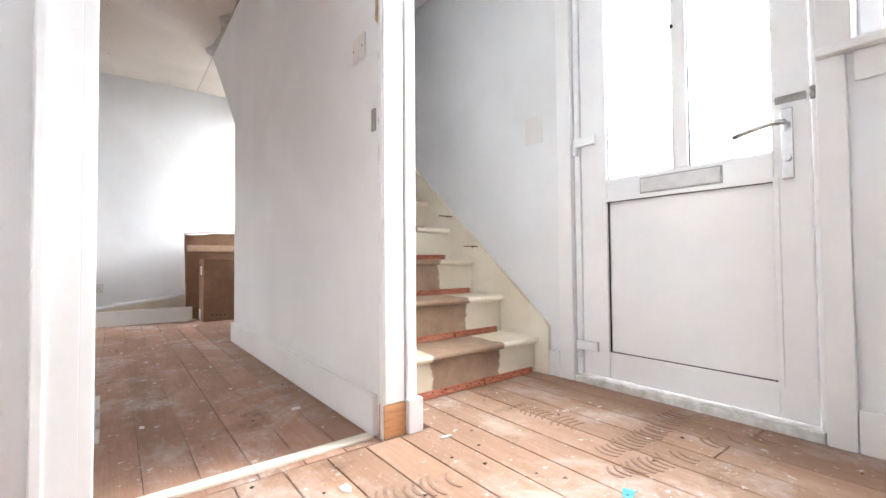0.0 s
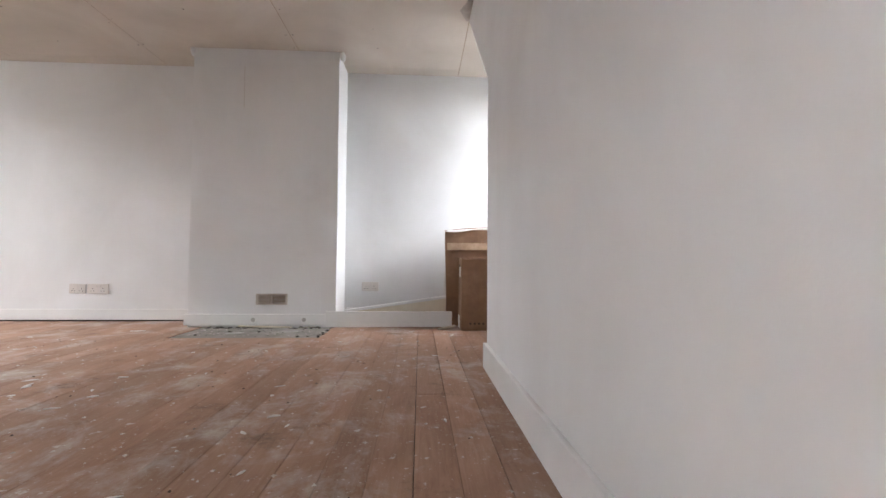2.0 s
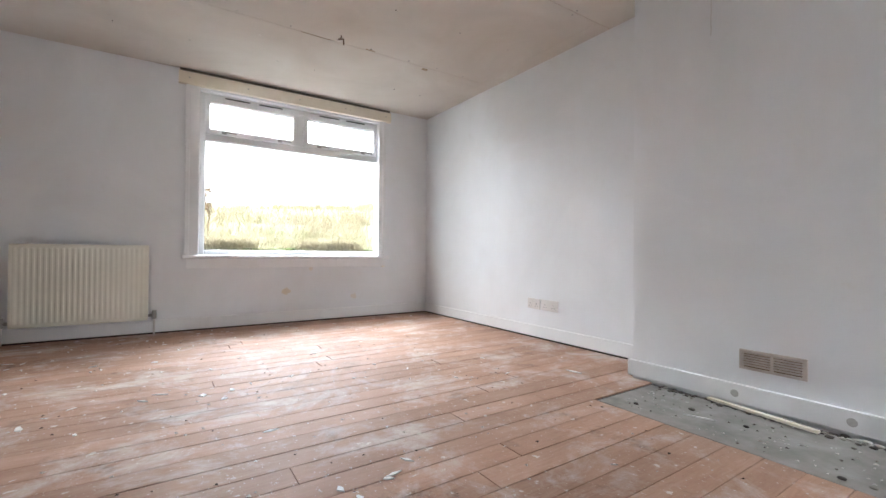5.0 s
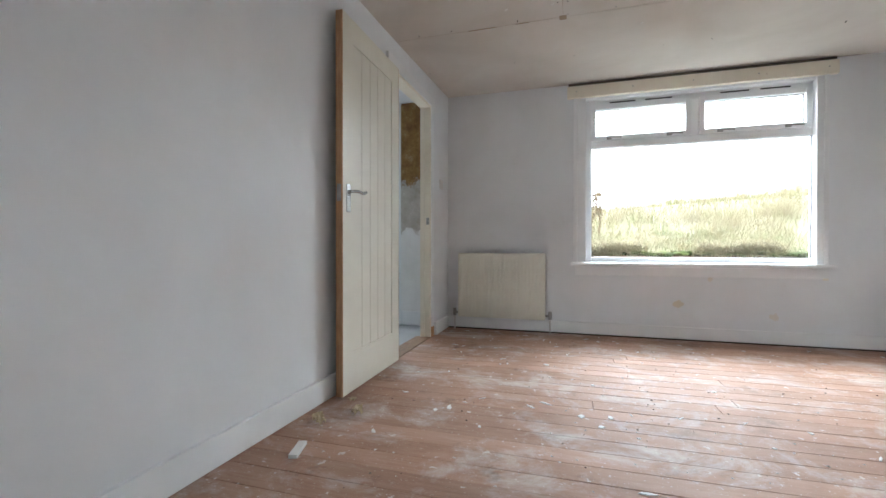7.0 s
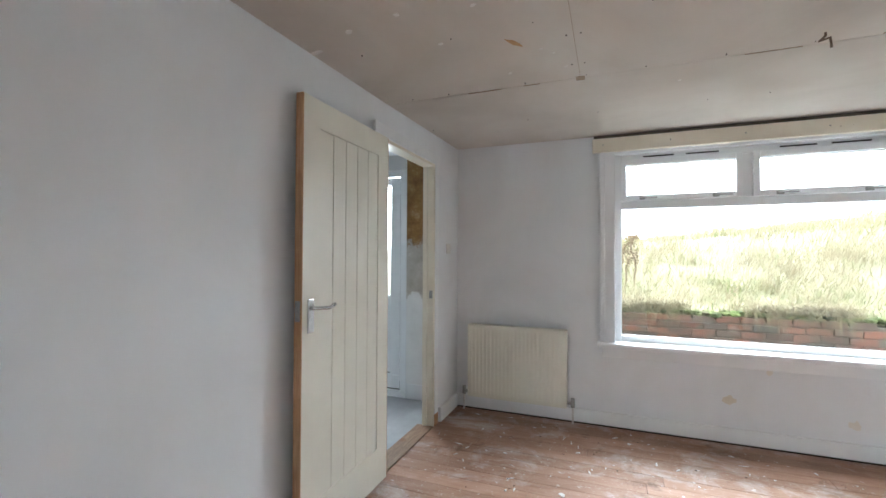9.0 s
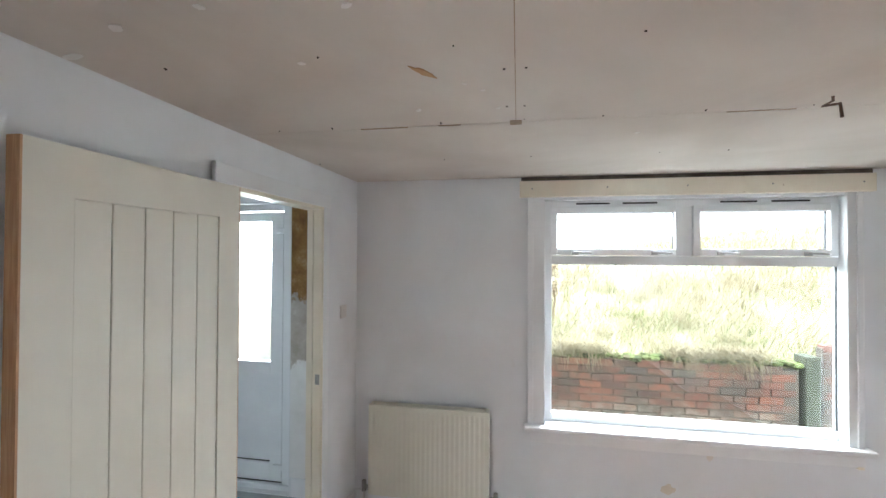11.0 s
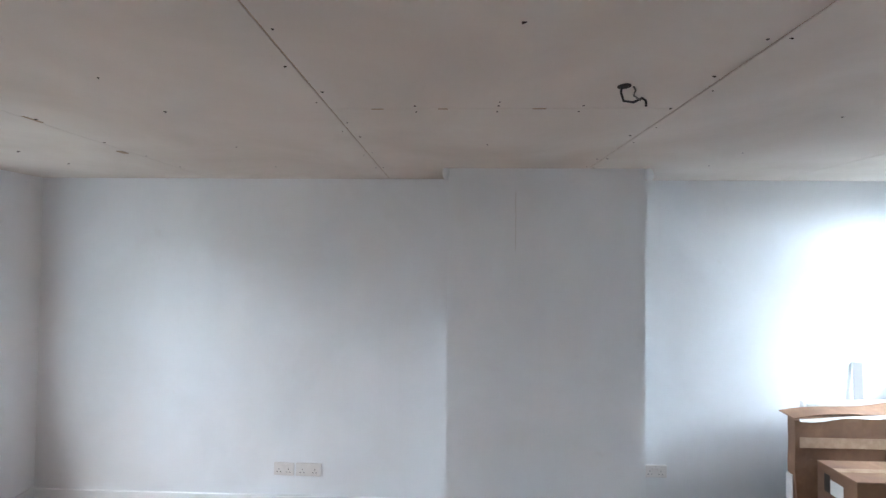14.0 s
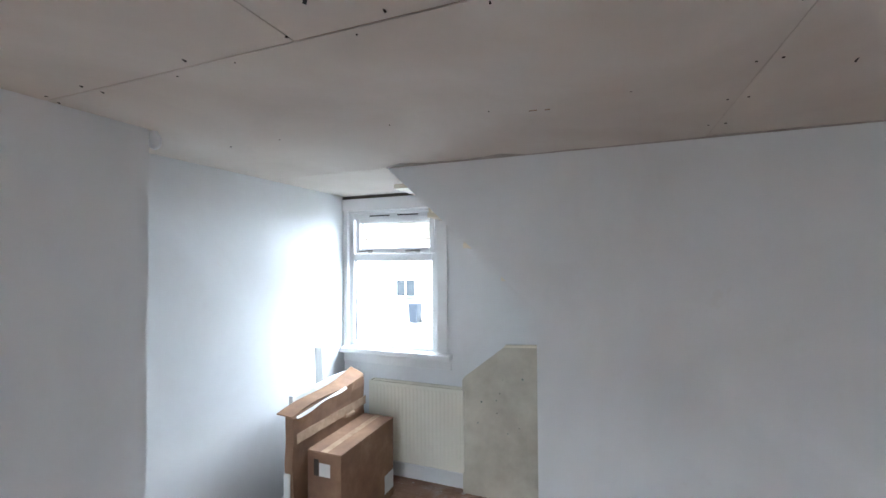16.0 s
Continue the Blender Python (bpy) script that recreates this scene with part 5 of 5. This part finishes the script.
for bx_, by_, bz_, turn in ((1.09, 0.855, 0.001, 20), (-4.20, 0.74, -0.002, 70)):
    bm = bmesh.new()
    for v in bmesh.ops.create_grid(bm, x_segments=5, y_segments=2, size=0.5)["verts"]:
        v.co = (0.055 * v.co.x, 0.02 * v.co.y * (1.2 + v.co.x), 0.004 + 0.004 * math.sin(9 * v.co.x))
    o = part("blue_scrap", bm, BLUETAPE)
    o.modifiers.new("thickness", "SOLIDIFY").thickness = 0.001
    o.matrix_world = pose(bx_, by_, bz_, 0, 0, turn)
    tagged(o, "small curled scrap of blue plastic on floor", "debris", "blue scraps")
bm = bmesh.new()
rub = random.Random(77)
for k in range(130):
    fx = rub.uniform(-1.22, -0.28)
    fy = CY - 0.045 + rub.gauss(0, 0.018) if k < 100 else rub.uniform(4.42, 4.84)
    if k >= 110:
        fx, fy = -0.25 + rub.gauss(0, 0.015), rub.uniform(4.4, 4.85)
    r_ = rub.uniform(0.004, 0.013)
    bmesh.ops.create_icosphere(bm, subdivisions=1, radius=r_, matrix=Matrix.Translation((fx, min(fy, CY - 0.026), -0.003 + 0.4 * r_)) @ Matrix.Diagonal((1.4, 1, 0.6, 1)))
tagged(part("hearth_rubble", bm, mat_island("dark_rubble", [(0.0, lin("2c2824")), (0.6, lin("4a443d")), (0.85, lin("7b756c")), (1.0, lin("c9c4bc"))])), "dark rubble and soot crumbs along the hearth", "debris", kind="stuff")
rngf = random.Random(9)
for k in range(105):
    if k >= 80:
        fx, fy = rngf.uniform(-4.2, -3.5), rngf.uniform(1.75, 4.6)
    elif k < 30:
        fx, fy = rngf.uniform(-4.15, -1.9), rngf.uniform(1.75, 3.2)
    elif k < 45:
        fx, fy = rngf.uniform(-4.1, -1.0), rngf.uniform(3.2, 5.0)
    else:
        fx, fy = rngf.uniform(-1.2, 0.6), rngf.uniform(1.9, 4.3)
    flake(fx, fy, rngf.uniform(0.02, 0.065), rngf.uniform(0.006, 0.02), rngf.uniform(0, 180))
stick("pale_stick", (-0.98, 4.845, 0.012), (-0.55, 4.79, 0.012), 0.025, 0.012, CREAM, "pale torn wood strip lying on the hearth", "offcut", "floor offcuts")
bm = bmesh.new()
for k in range(900):
    if k < 650:
        fx, fy = rngf.uniform(-4.25, 0.75), rngf.uniform(1.6, 4.36)
    elif k < 780:
        fx, fy = rngf.uniform(-1.2, -0.3), rngf.uniform(4.42, 4.85)
    else:
        fx, fy = rngf.uniform(0.2, 1.65), rngf.uniform(-0.2, 1.55)
    s_ = rngf.uniform(0.003, 0.009)
    vs = [bm.verts.new((fx + s_ * math.cos(a + k) * rngf.uniform(0.6, 1.3), fy + s_ * math.sin(a + k) * rngf.uniform(0.6, 1.3), 0.0008)) for a in (0, 2.1, 4.2)]
    tp = bm.verts.new((fx, fy, 0.001 + s_ * 0.5))
    for a in range(3):
        bm.faces.new((vs[a], vs[(a + 1) % 3], tp))
tagged(part("plaster_crumbs", bm, mat_island("plaster_crumbs", [(0.0, lin("d8d4ce")), (0.55, lin("cfc6bb")), (0.7, lin("5a4c42")), (1.0, lin("3c332d"))])), "fine plaster and dirt crumbs over the floor", "debris", kind="stuff")


# ---- muddy shoe prints on the hall boards ----
MUD = mat_plain("dried_mud", lin("7d614f"), lin("967964"), 40, 0.9)


def shoe_print(x, y, turn, length=0.27):
    bm = bmesh.new()
    k = 0
    while k < 12:
        if random.random() < 0.25:
            k += 1
            continue
        u = (k + 0.5) / 12
        half = random.uniform(0.8, 1.0) * 0.048 * (0.75 + 0.35 * math.sin(math.pi * min(1, u * 1.25))) * (0.72 if 0.35 < u < 0.5 else 1.0)
        pts = []
        for j in range(7):
            t = -1 + 2 * j / 6
            pts.append((t * half, (u - 0.5) * length + 0.012 * (1 - t * t)))
        w = random.uniform(0.0028, 0.0048)
        prism(bm, 2, 0.0, 0.0009, [(a, b - w) for a, b in pts] + [(a, b + w) for a, b in reversed(pts)])
        k += 1
    o = part("shoe_print", bm, MUD)
    o.matrix_world = pose(x, y, 0.0006, 0, 0, turn)
    return tagged(o, "faint muddy brown shoe print on floorboards", "stain", "shoe prints")


for q in ((1.335, 1.285, 4), (1.37, 0.995, 86), (1.585, 0.994, 95), (1.28, 0.89, 72), (1.60, 0.81, 60), (0.70, 1.175, 80)):
    shoe_print(*q)
# ---- rear garden ----
tagged(box_part("garden_path", (-6.14, -3.0, -0.1, -4.49, 9.0, 0.11), CONCRETE), "pale damp concrete path behind the house", "path", kind="structure")
BANK = [(-6.18, 0.68), (-6.9, 0.86), (-8.0, 1.18), (-10.5, 1.55), (-14.0, 1.82), (-22.0, 1.9), (-60.0, 1.7)]


def bank_z(x, y=0.0):
    """Height of the grassy bank; it swells towards +y and rolls a little."""
    if x > -6.18:
        return 0.68
    for (a, za), (b, zb) in zip(BANK, BANK[1:]):
        if b <= x <= a:
            z = za + (zb - za) * (a - x) / (a - b)
            break
    else:
        z = BANK[-1][1]
    far = min(1.0, (-6.18 - x) / 5.0)
    swell = 0.75 * min(1.0, max(0.0, (y - 4.5) / 6.0)) + 0.22 * noise.noise(Vector((x * 0.35, y * 0.3, 3.0)))
    return z + far * swell


bm = bmesh.new()
gx = [-6.18, -6.4, -6.6, -6.9, -7.2, -7.6, -8.0, -8.6, -9.2, -10.0, -10.5, -11.5, -12.5, -14.0, -16.0, -19.0, -22.0, -30.0, -45.0, -60.0]
gy_ = [-30.0, -20.0, -12.0] + [-8.0 + 0.6 * k for k in range(44)] + [20.0, 26.0, 36.0]
sheet = [[bm.verts.new((a, b, bank_z(a, b))) for b in gy_] for a in gx]
for u, v in zip(sheet, sheet[1:]):
    for k in range(len(gy_) - 1):
        bm.faces.new((u[k], u[k + 1], v[k + 1], v[k]))
foot = [bm.verts.new((-6.18, b, -0.3)) for b in gy_]
for k in range(len(gy_) - 1):
    bm.faces.new((foot[k], foot[k + 1], sheet[0][k + 1], sheet[0][k]))
bmesh.ops.recalc_face_normals(bm, faces=bm.faces)
GRASSGROUND = mat_plain("grassy_earth", lin("66634a"), lin("7f785e"), 2.0, 0.95, bump=0.6, bscale=20)
tagged(part("grass_bank", bm, GRASSGROUND), "rough grassy bank rising behind the house", "ground", kind="structure")
gw = structure(new("garden_wall"), "low weathered red brick retaining wall with moss", "wall")
box_part("mortar_core", (-6.18, -2.0, 0.05, -6.093, 5.4, 0.655), MORTAR, gw)
box_part("mortar_core", (-6.18, 5.6, 0.05, -6.093, 7.6, 0.885), MORTAR, gw)
rngb = random.Random(3)
BL, BH, J = 0.215, 0.065, 0.011
me_brick = []
for k in range(4):
    bm = bmesh.new()
    bx(bm, -0.05, -BL / 2, -BH / 2, 0.05, BL / 2, BH / 2, 0.004)
    for v in bm.verts:
        v.co += 0.009 * noise.noise_vector(v.co * 14 + Vector((k * 7, 0, 0)))
    me = bpy.data.meshes.new("brick")
    bm.to_mesh(me)
    bm.free()
    me.materials.append(BRICK)
    me_brick.append(me)
for row in range(11):
    z = 0.125 + row * (BH + J)
    y = (1.2 if row < 8 else 5.72) - (BL / 2 if row % 2 and row < 8 else 0)
    while y < 7.5:
        if 5.36 < y < 5.68:
            y = 5.72 + (0.06 if row % 2 else 0)
        o = new("brick", me_brick[rngb.randrange(4)])
        o.location = (-6.19 + rngb.uniform(-0.006, 0.008), y, z + rngb.uniform(-0.003, 0.003))
        o.rotation_euler = (rngb.uniform(-0.02, 0.02), 0, rngb.uniform(-0.02, 0.02))
        o.location.x += 0.055
        o.parent = gw
        y += BL + J
bm = bmesh.new()
bx(bm, -6.26, 5.45, 0.0, -6.07, 5.58, 0.80, 0.01)
part("wall_post", bm, mat_plain("mossy_timber", lin("2c2f22"), lin("45473a"), 9, 0.95, bump=0.0), gw, "dark mossy upright post")


def blades(bm, n, place, hmin, hmax, wmin, wmax, lean, seed):
    r = random.Random(seed)
    for _ in range(n):
        x, y, z = place(r)
        h, w = r.uniform(hmin, hmax), r.uniform(wmin, wmax)
        a = r.uniform(0, 2 * math.pi)
        lx, ly = lean[0] + r.gauss(0, lean[2]), lean[1] + r.gauss(0, lean[2])
        ca, sa = math.cos(a) * w, math.sin(a) * w
        mid = (x + 0.35 * lx * h, y + 0.35 * ly * h, z + 0.62 * h)
        tip = (x + lx * h, y + ly * h, z + h * (0.95 - 0.3 * abs(lx)))
        v = [bm.verts.new(c) for c in ((x - ca, y - sa, z), (x + ca, y + sa, z), (mid[0] + 0.7 * ca, mid[1] + 0.7 * sa, mid[2]), (mid[0] - 0.7 * ca, mid[1] - 0.7 * sa, mid[2]), tip)]
        bm.faces.new(v[:4])
        bm.faces.new((v[3], v[2], v[4]))


def bank_spot(x0, x1, y0, y1):
    """Places on the bank, gathered into tussocks."""
    c = random.Random(x0 * 7 + y1)
    tufts = [(c.uniform(x0, x1), c.uniform(y0, y1), c.uniform(0.08, 0.28)) for _ in range(int(5 * (x1 - x0) * (y1 - y0)))]

    def go(r):
        if r.random() < 0.75:
            tx, ty, w = r.choice(tufts)
            x, y = tx + r.gauss(0, w), ty + r.gauss(0, w)
        else:
            x, y = r.uniform(x0, x1), r.uniform(y0, y1)
        x = min(x, -6.2)
        return x, y, bank_z(x, y) - 0.03
    return go


STRAW = mat_leaf("dry_straw_grass", [(0.0, lin("746b57")), (0.35, lin("8e846b")), (0.65, lin("80765e")), (1.0, lin("9f957f"))])
GREEN = mat_leaf("green_grass", [(0.0, lin("47532a")), (0.4, lin("5e683a")), (0.7, lin("77784e")), (1.0, lin("898364"))])
bm = bmesh.new()
blades(bm, 16000, bank_spot(-9.5, -6.2, -1.0, 9.5), 0.10, 0.36, 0.002, 0.005, (0.7, 0.15, 0.7), 11)
blades(bm, 9000, bank_spot(-15.0, -9.5, -6.0, 16.0), 0.15, 0.42, 0.005, 0.012, (0.6, 0.1, 0.7), 12)
tagged(part("straw_grass", bm, STRAW), "long dry straw-coloured grass on the bank", "grass", kind="stuff")
bm = bmesh.new()
blades(bm, 9000, bank_spot(-7.6, -6.2, -1.0, 9.0), 0.06, 0.2, 0.002, 0.005, (0.5, 0.0, 0.7), 13)
blades(bm, 5000, bank_spot(-14.0, -7.6, -5.0, 15.0), 0.1, 0.28, 0.005, 0.01, (0.4, 0.0, 0.6), 14)
tagged(part("green_grass", bm, GREEN), "green grass growing through the dry grass", "grass", kind="stuff")
bm = bmesh.new()


def over_wall(r):
    c = r.choice((2.9, 3.25, 3.5, 4.4, 4.75, 5.0))
    return -6.16 + r.uniform(-0.10, 0.04), c + r.gauss(0, 0.11), 0.70 + r.uniform(-0.02, 0.04)


rd = random.Random(15)
for _ in range(900):                                        # long blades that droop over the edge
    x, y, z = over_wall(rd)
    w, out, drop, side = rd.uniform(0.0015, 0.0035), rd.uniform(0.06, 0.17), rd.uniform(-0.05, 0.17), rd.gauss(0.02, 0.07)
    pts = [(x, y, z), (x + 0.55 * out, y + 0.5 * side, z + rd.uniform(0.03, 0.09)), (x + out, y + side, z - drop)]
    a, b, c = [[bm.verts.new((p[0], p[1] + k * w * f, p[2])) for k in (-1, 1)] for p, f in zip(pts, (1, 0.8, 0.25))]
    bm.faces.new((a[0], a[1], b[1], b[0]))
    bm.faces.new((b[0], b[1], c[1], c[0]))
blades(bm, 2200, over_wall, 0.06, 0.26, 0.003, 0.006, (0.9, 0.1, 0.5), 16)
tagged(part("overhanging_grass", bm, STRAW), "dry grass tufts hanging over the brick wall", "grass", kind="stuff")
bm = bmesh.new()
r = random.Random(8)
for k in range(560):
    y = r.uniform(1.2, 5.45)
    s = r.uniform(0.015, 0.045) * (1.5 if r.random() < 0.2 else 1)
    m = Matrix.Translation((-6.16 + r.uniform(-0.09, 0.05), y, 0.70 + r.uniform(-0.02, 0.035))) @ Matrix.Diagonal((s, s * r.uniform(1, 1.8), s * 0.6, 1))
    bmesh.ops.create_icosphere(bm, subdivisions=1, radius=1.0, matrix=m)
for v in bm.verts:
    v.co += 0.012 * noise.noise_vector(v.co * 30)
MOSS = mat_island("moss", [(0.0, lin("2b301a")), (0.4, lin("414a26")), (0.8, lin("565f34")), (1.0, lin("48432f"))])
tagged(part("moss", bm, MOSS), "green moss clumps along the wall top", "moss", kind="stuff")
# dead weed stalks
for n_, (wx, wy) in enumerate(((-7.1, 3.05), (-7.15, 3.17), (-7.2, 2.97))):
    bm = bmesh.new()
    r = random.Random(20 + n_)
    z = bank_z(wx, wy)
    pts = [(wx + 0.02 * k * r.uniform(-1, 1), wy + 0.02 * k * r.uniform(-1, 1), z + 0.13 * k) for k in range(6)]
    tube(bm, pts, 0.012, 5)
    for k in range(90):
        p = Vector(pts[r.randrange(3, 6)])
        q = p + Vector((r.gauss(0, 0.05), r.gauss(0, 0.05), r.uniform(-0.05, 0.1)))
        bmesh.ops.create_icosphere(bm, subdivisions=1, radius=r.uniform(0.008, 0.018), matrix=Matrix.Translation(q))
    tagged(part("dead_weed", bm, mat_plain("brown_weed", lin("4a3b28"), lin("665338"), 20, 0.9)), "tall dead brown weed stalk on the bank", "plant", "dead weeds")

# ---- street in front ----
bm = bmesh.new()
prism(bm, 1, -30.0, 40.0, [(2.0, -0.2), (4.0, -0.25), (9.0, -1.2), (14.0, -1.75), (60.0, -1.8), (60.0, -2.4), (2.0, -2.4)])
tagged(part("front_ground", bm, mat_plain("pale_paving", lin("b9b7b0"), lin("d0cec8"), 2.2, 0.9, bump=0.3, bscale=30)), "pale paving falling away to the street", "ground", kind="structure")
ASPHALT = mat_plain("asphalt", lin("737374"), lin("858585"), 5, 0.9, bump=0.3, bscale=60)
tagged(box_part("road", (13.0, -30, -1.9, 18.5, 40, -1.735), ASPHALT), "grey asphalt residential street", "road", kind="structure")
hs = thing("house", "white roughcast house across the street with tiled roof", "house", (24.0, 0, -1.75))
ROOF = mat_plain("brown_roof_tiles", lin("5d554a"), lin("746a5c"), 4, 0.85, bump=0.4, bscale=30)
box_part("wall", (0, -6, 0, 7, 30, 4.9), RENDER, hs)
for k in range(16):
    bm = bmesh.new()
    a, b = -0.35 + 0.25 * k, -0.35 + 0.25 * (k + 1)
    z = 4.75 + 0.17 * k
    prism(bm, 1, -6.4, 30.4, [(a, z), (b + 0.02, z + 0.17), (b + 0.02, z + 0.22), (a, z + 0.06)])
    part("roof_course", bm, ROOF, hs)
for wy in (1.0, 5.2, 8.0, 12.2, 15.0, 19.2):
    for wz, hgt in ((0.9, 1.2), (3.2, 1.1)):
        wnd = new("window")
        wnd.parent = hs
        bm = bmesh.new()
        for q in ((0, 0, 1.5, 0.08), (0, hgt - 0.08, 1.5, hgt), (0, 0, 0.08, hgt), (1.42, 0, 1.5, hgt), (0.71, 0, 0.79, hgt)):
            bx(bm, -0.05, wy + q[0], wz + q[1], 0.02, wy + q[2], wz + q[3])
        part("window_frame", bm, UPVC, wnd)
        box_part("pane", (-0.015, wy + 0.05, wz + 0.05, -0.005, wy + 1.45, wz + hgt - 0.05), DARKPANE, wnd)
        box_part("sill", (-0.14, wy - 0.08, wz - 0.08, 0.0, wy + 1.58, wz), CONCRETE, wnd)
gwall = tagged(box_part("front_wall", (19.9, -10, -1.75, 20.15, 30, -1.05), RENDER, bevel=0.02), "low pale concrete garden wall across the street", "wall")
wb = thing("wheelie_bin", "blue plastic wheelie bin beside the street", "bin", (19.3, 12.87, -1.74))
BLUE = mat_plain("blue_plastic", lin("3a424d"), lin("484f5a"), 6, 0.45)
bm = bmesh.new()
for v in bx(bm, -0.28, -0.27, 0.06, 0.28, 0.27, 0.98):
    if v.co.z < 0.5:
        v.co.x *= 0.8
        v.co.y *= 0.8
part("body", bm, BLUE, wb)
box_part("lid", (-0.31, -0.3, 0.98, 0.31, 0.3, 1.05), BLUE, wb, bevel=0.02)
for s in (-1, 1):
    bm = bmesh.new()
    cyl(bm, (0.2, 0.2 * s, 0.1), (0.2, 0.26 * s, 0.1), 0.1, 16)
    part("wheel", bm, GASKET, wb)


def car(at, turn, paint, label):
    c = thing("parked_car", label, "car")
    side = [(-2.0, 0.35), (-2.05, 0.62), (-1.95, 0.86), (-1.15, 0.95), (-0.55, 1.38), (0.75, 1.42), (1.45, 1.0), (1.95, 0.92), (2.05, 0.6), (2.0, 0.32), (1.6, 0.22), (-1.6, 0.22)]
    bm = bmesh.new()
    prism(bm, 1, -0.84, 0.84, side)
    for v in bm.verts:
        if v.co.z > 1.1:
            v.co.y *= 0.78
        elif v.co.z < 0.4:
            v.co.y *= 0.95
    bmesh.ops.bevel(bm, geom=list(bm.edges), offset=0.05, segments=2, affect="EDGES")
    part("body", bm, paint, c, smooth=True)
    for s in (-1, 1):
        bm = bmesh.new()
        prism(bm, 1, 0.70 * s, 0.80 * s, [(-1.0, 0.97), (-0.5, 1.33), (0.7, 1.36), (1.25, 1.02)])
        part("side_window", bm, DARKPANE, c)
        for wx in (-1.25, 1.3):
            w = new("wheel")
            w.parent = c
            bm = bmesh.new()
            cyl(bm, (wx, 0.68 * s, 0.31), (wx, 0.87 * s, 0.31), 0.31, 20)
            part("tyre", bm, TYRE, w)
            bm = bmesh.new()
            cyl(bm, (wx, 0.86 * s, 0.31), (wx, 0.885 * s, 0.31), 0.2, 16)
            part("rim", bm, CHROME, w)
    for s in (-0.6, 0.6):
        box_part("headlight", (-2.07, s - 0.16, 0.66, -1.98, s + 0.16, 0.8), CHROME, c)
        box_part("tail_light", (1.98, s - 0.14, 0.7, 2.06, s + 0.14, 0.85), mat_plain("red_lens", lin("8d1f1a"), lin("a12a22"), 9, 0.3), c)
    c.matrix_world = pose(*at, 0, 0, turn)
    return c


TYRE = mat_plain("dusty_tyre", lin("3a3938"), lin("4a4947"), 9, 0.9)
NAVY = mat_plain("dark_blue_car_paint", lin("2a3244"), lin("374257"), 3, 0.3, 0.3, 0.0)
car((14.6, 17.2, -1.735), 90, NAVY, "dark blue hatchback parked along the street")

# ---- floorboards ----
def board(x0, y0, x1, y1, material, parent):
    """One plank with eased top edges, its origin at its middle."""
    hx, hy = (x1 - x0) / 2, (y1 - y0) / 2
    dz = random.uniform(-0.0012, 0.0)
    e = 0.0016
    vs = [(-hx, -hy, -0.022), (hx, -hy, -0.022), (hx, hy, -0.022), (-hx, hy, -0.022), (-hx, -hy, -e), (hx, -hy, -e), (hx, hy, -e), (-hx, hy, -e),
          (-hx + e, -hy + e, 0), (hx - e, -hy + e, 0), (hx - e, hy - e, 0), (-hx + e, hy - e, 0)]
    fs = [(0, 1, 5, 4), (1, 2, 6, 5), (2, 3, 7, 6), (3, 0, 4, 7), (4, 5, 9, 8), (5, 6, 10, 9), (6, 7, 11, 10), (7, 4, 8, 11), (8, 9, 10, 11)]
    me = bpy.data.meshes.new("floorboard")
    me.from_pydata(vs, [], fs)
    me.materials.append(material)
    o = new("floorboard", me)
    o.location = ((x0 + x1) / 2, (y0 + y1) / 2, dz)
    o.parent = parent
    return o


floor_living = structure(new("floor"), "worn red-brown pine floorboards spattered with plaster", "floor")
floor_hall = structure(new("floor_hall"), "pale worn pine floorboards in the hall", "floor")
W, GAP = 0.116, 0.003
rng = random.Random(5)
x = XR
while x < XF - 0.02:
    x1 = min(x + W, XF)
    top = YP if x1 < -0.3 else YA
    ya = 1.46 if x1 < 0.92 else 3.50
    cuts = [ya]
    y = ya + rng.uniform(1.2, 4.2)
    while y < top - 0.5:
        cuts.append(y)
        y += rng.uniform(2.2, 3.6)
    cuts.append(top)
    for a, b in zip(cuts, cuts[1:]):
        spans = [(a, b)]
        if x1 > -1.24 and x < -0.27:
            spans = [(a, min(b, 4.385))] if a < 4.3 else []
            if x1 - -1.24 < 0.04 or -0.27 - x < 0.04:
                spans = [(a, b)]
        for p, q in spans:
            board(x, p + 0.0008, x1 - rng.choice((0.0005, 0.0008, 0.0014, 0.0022)), q - 0.0008, BOARDS, floor_living)
    x += W
x = -0.88
while x < XH + 0.03:
    x1 = min(x + W, XH + 0.05)
    end = 1.69 if x > 0.90 else 1.458
    y = rng.uniform(-0.6, 0.9)
    for a, b in ((-1.2, y), (y, end)):
        board(x, a + GAP / 2, x1 - GAP, b - GAP / 2, HALLBOARDS, floor_hall)
    x += W
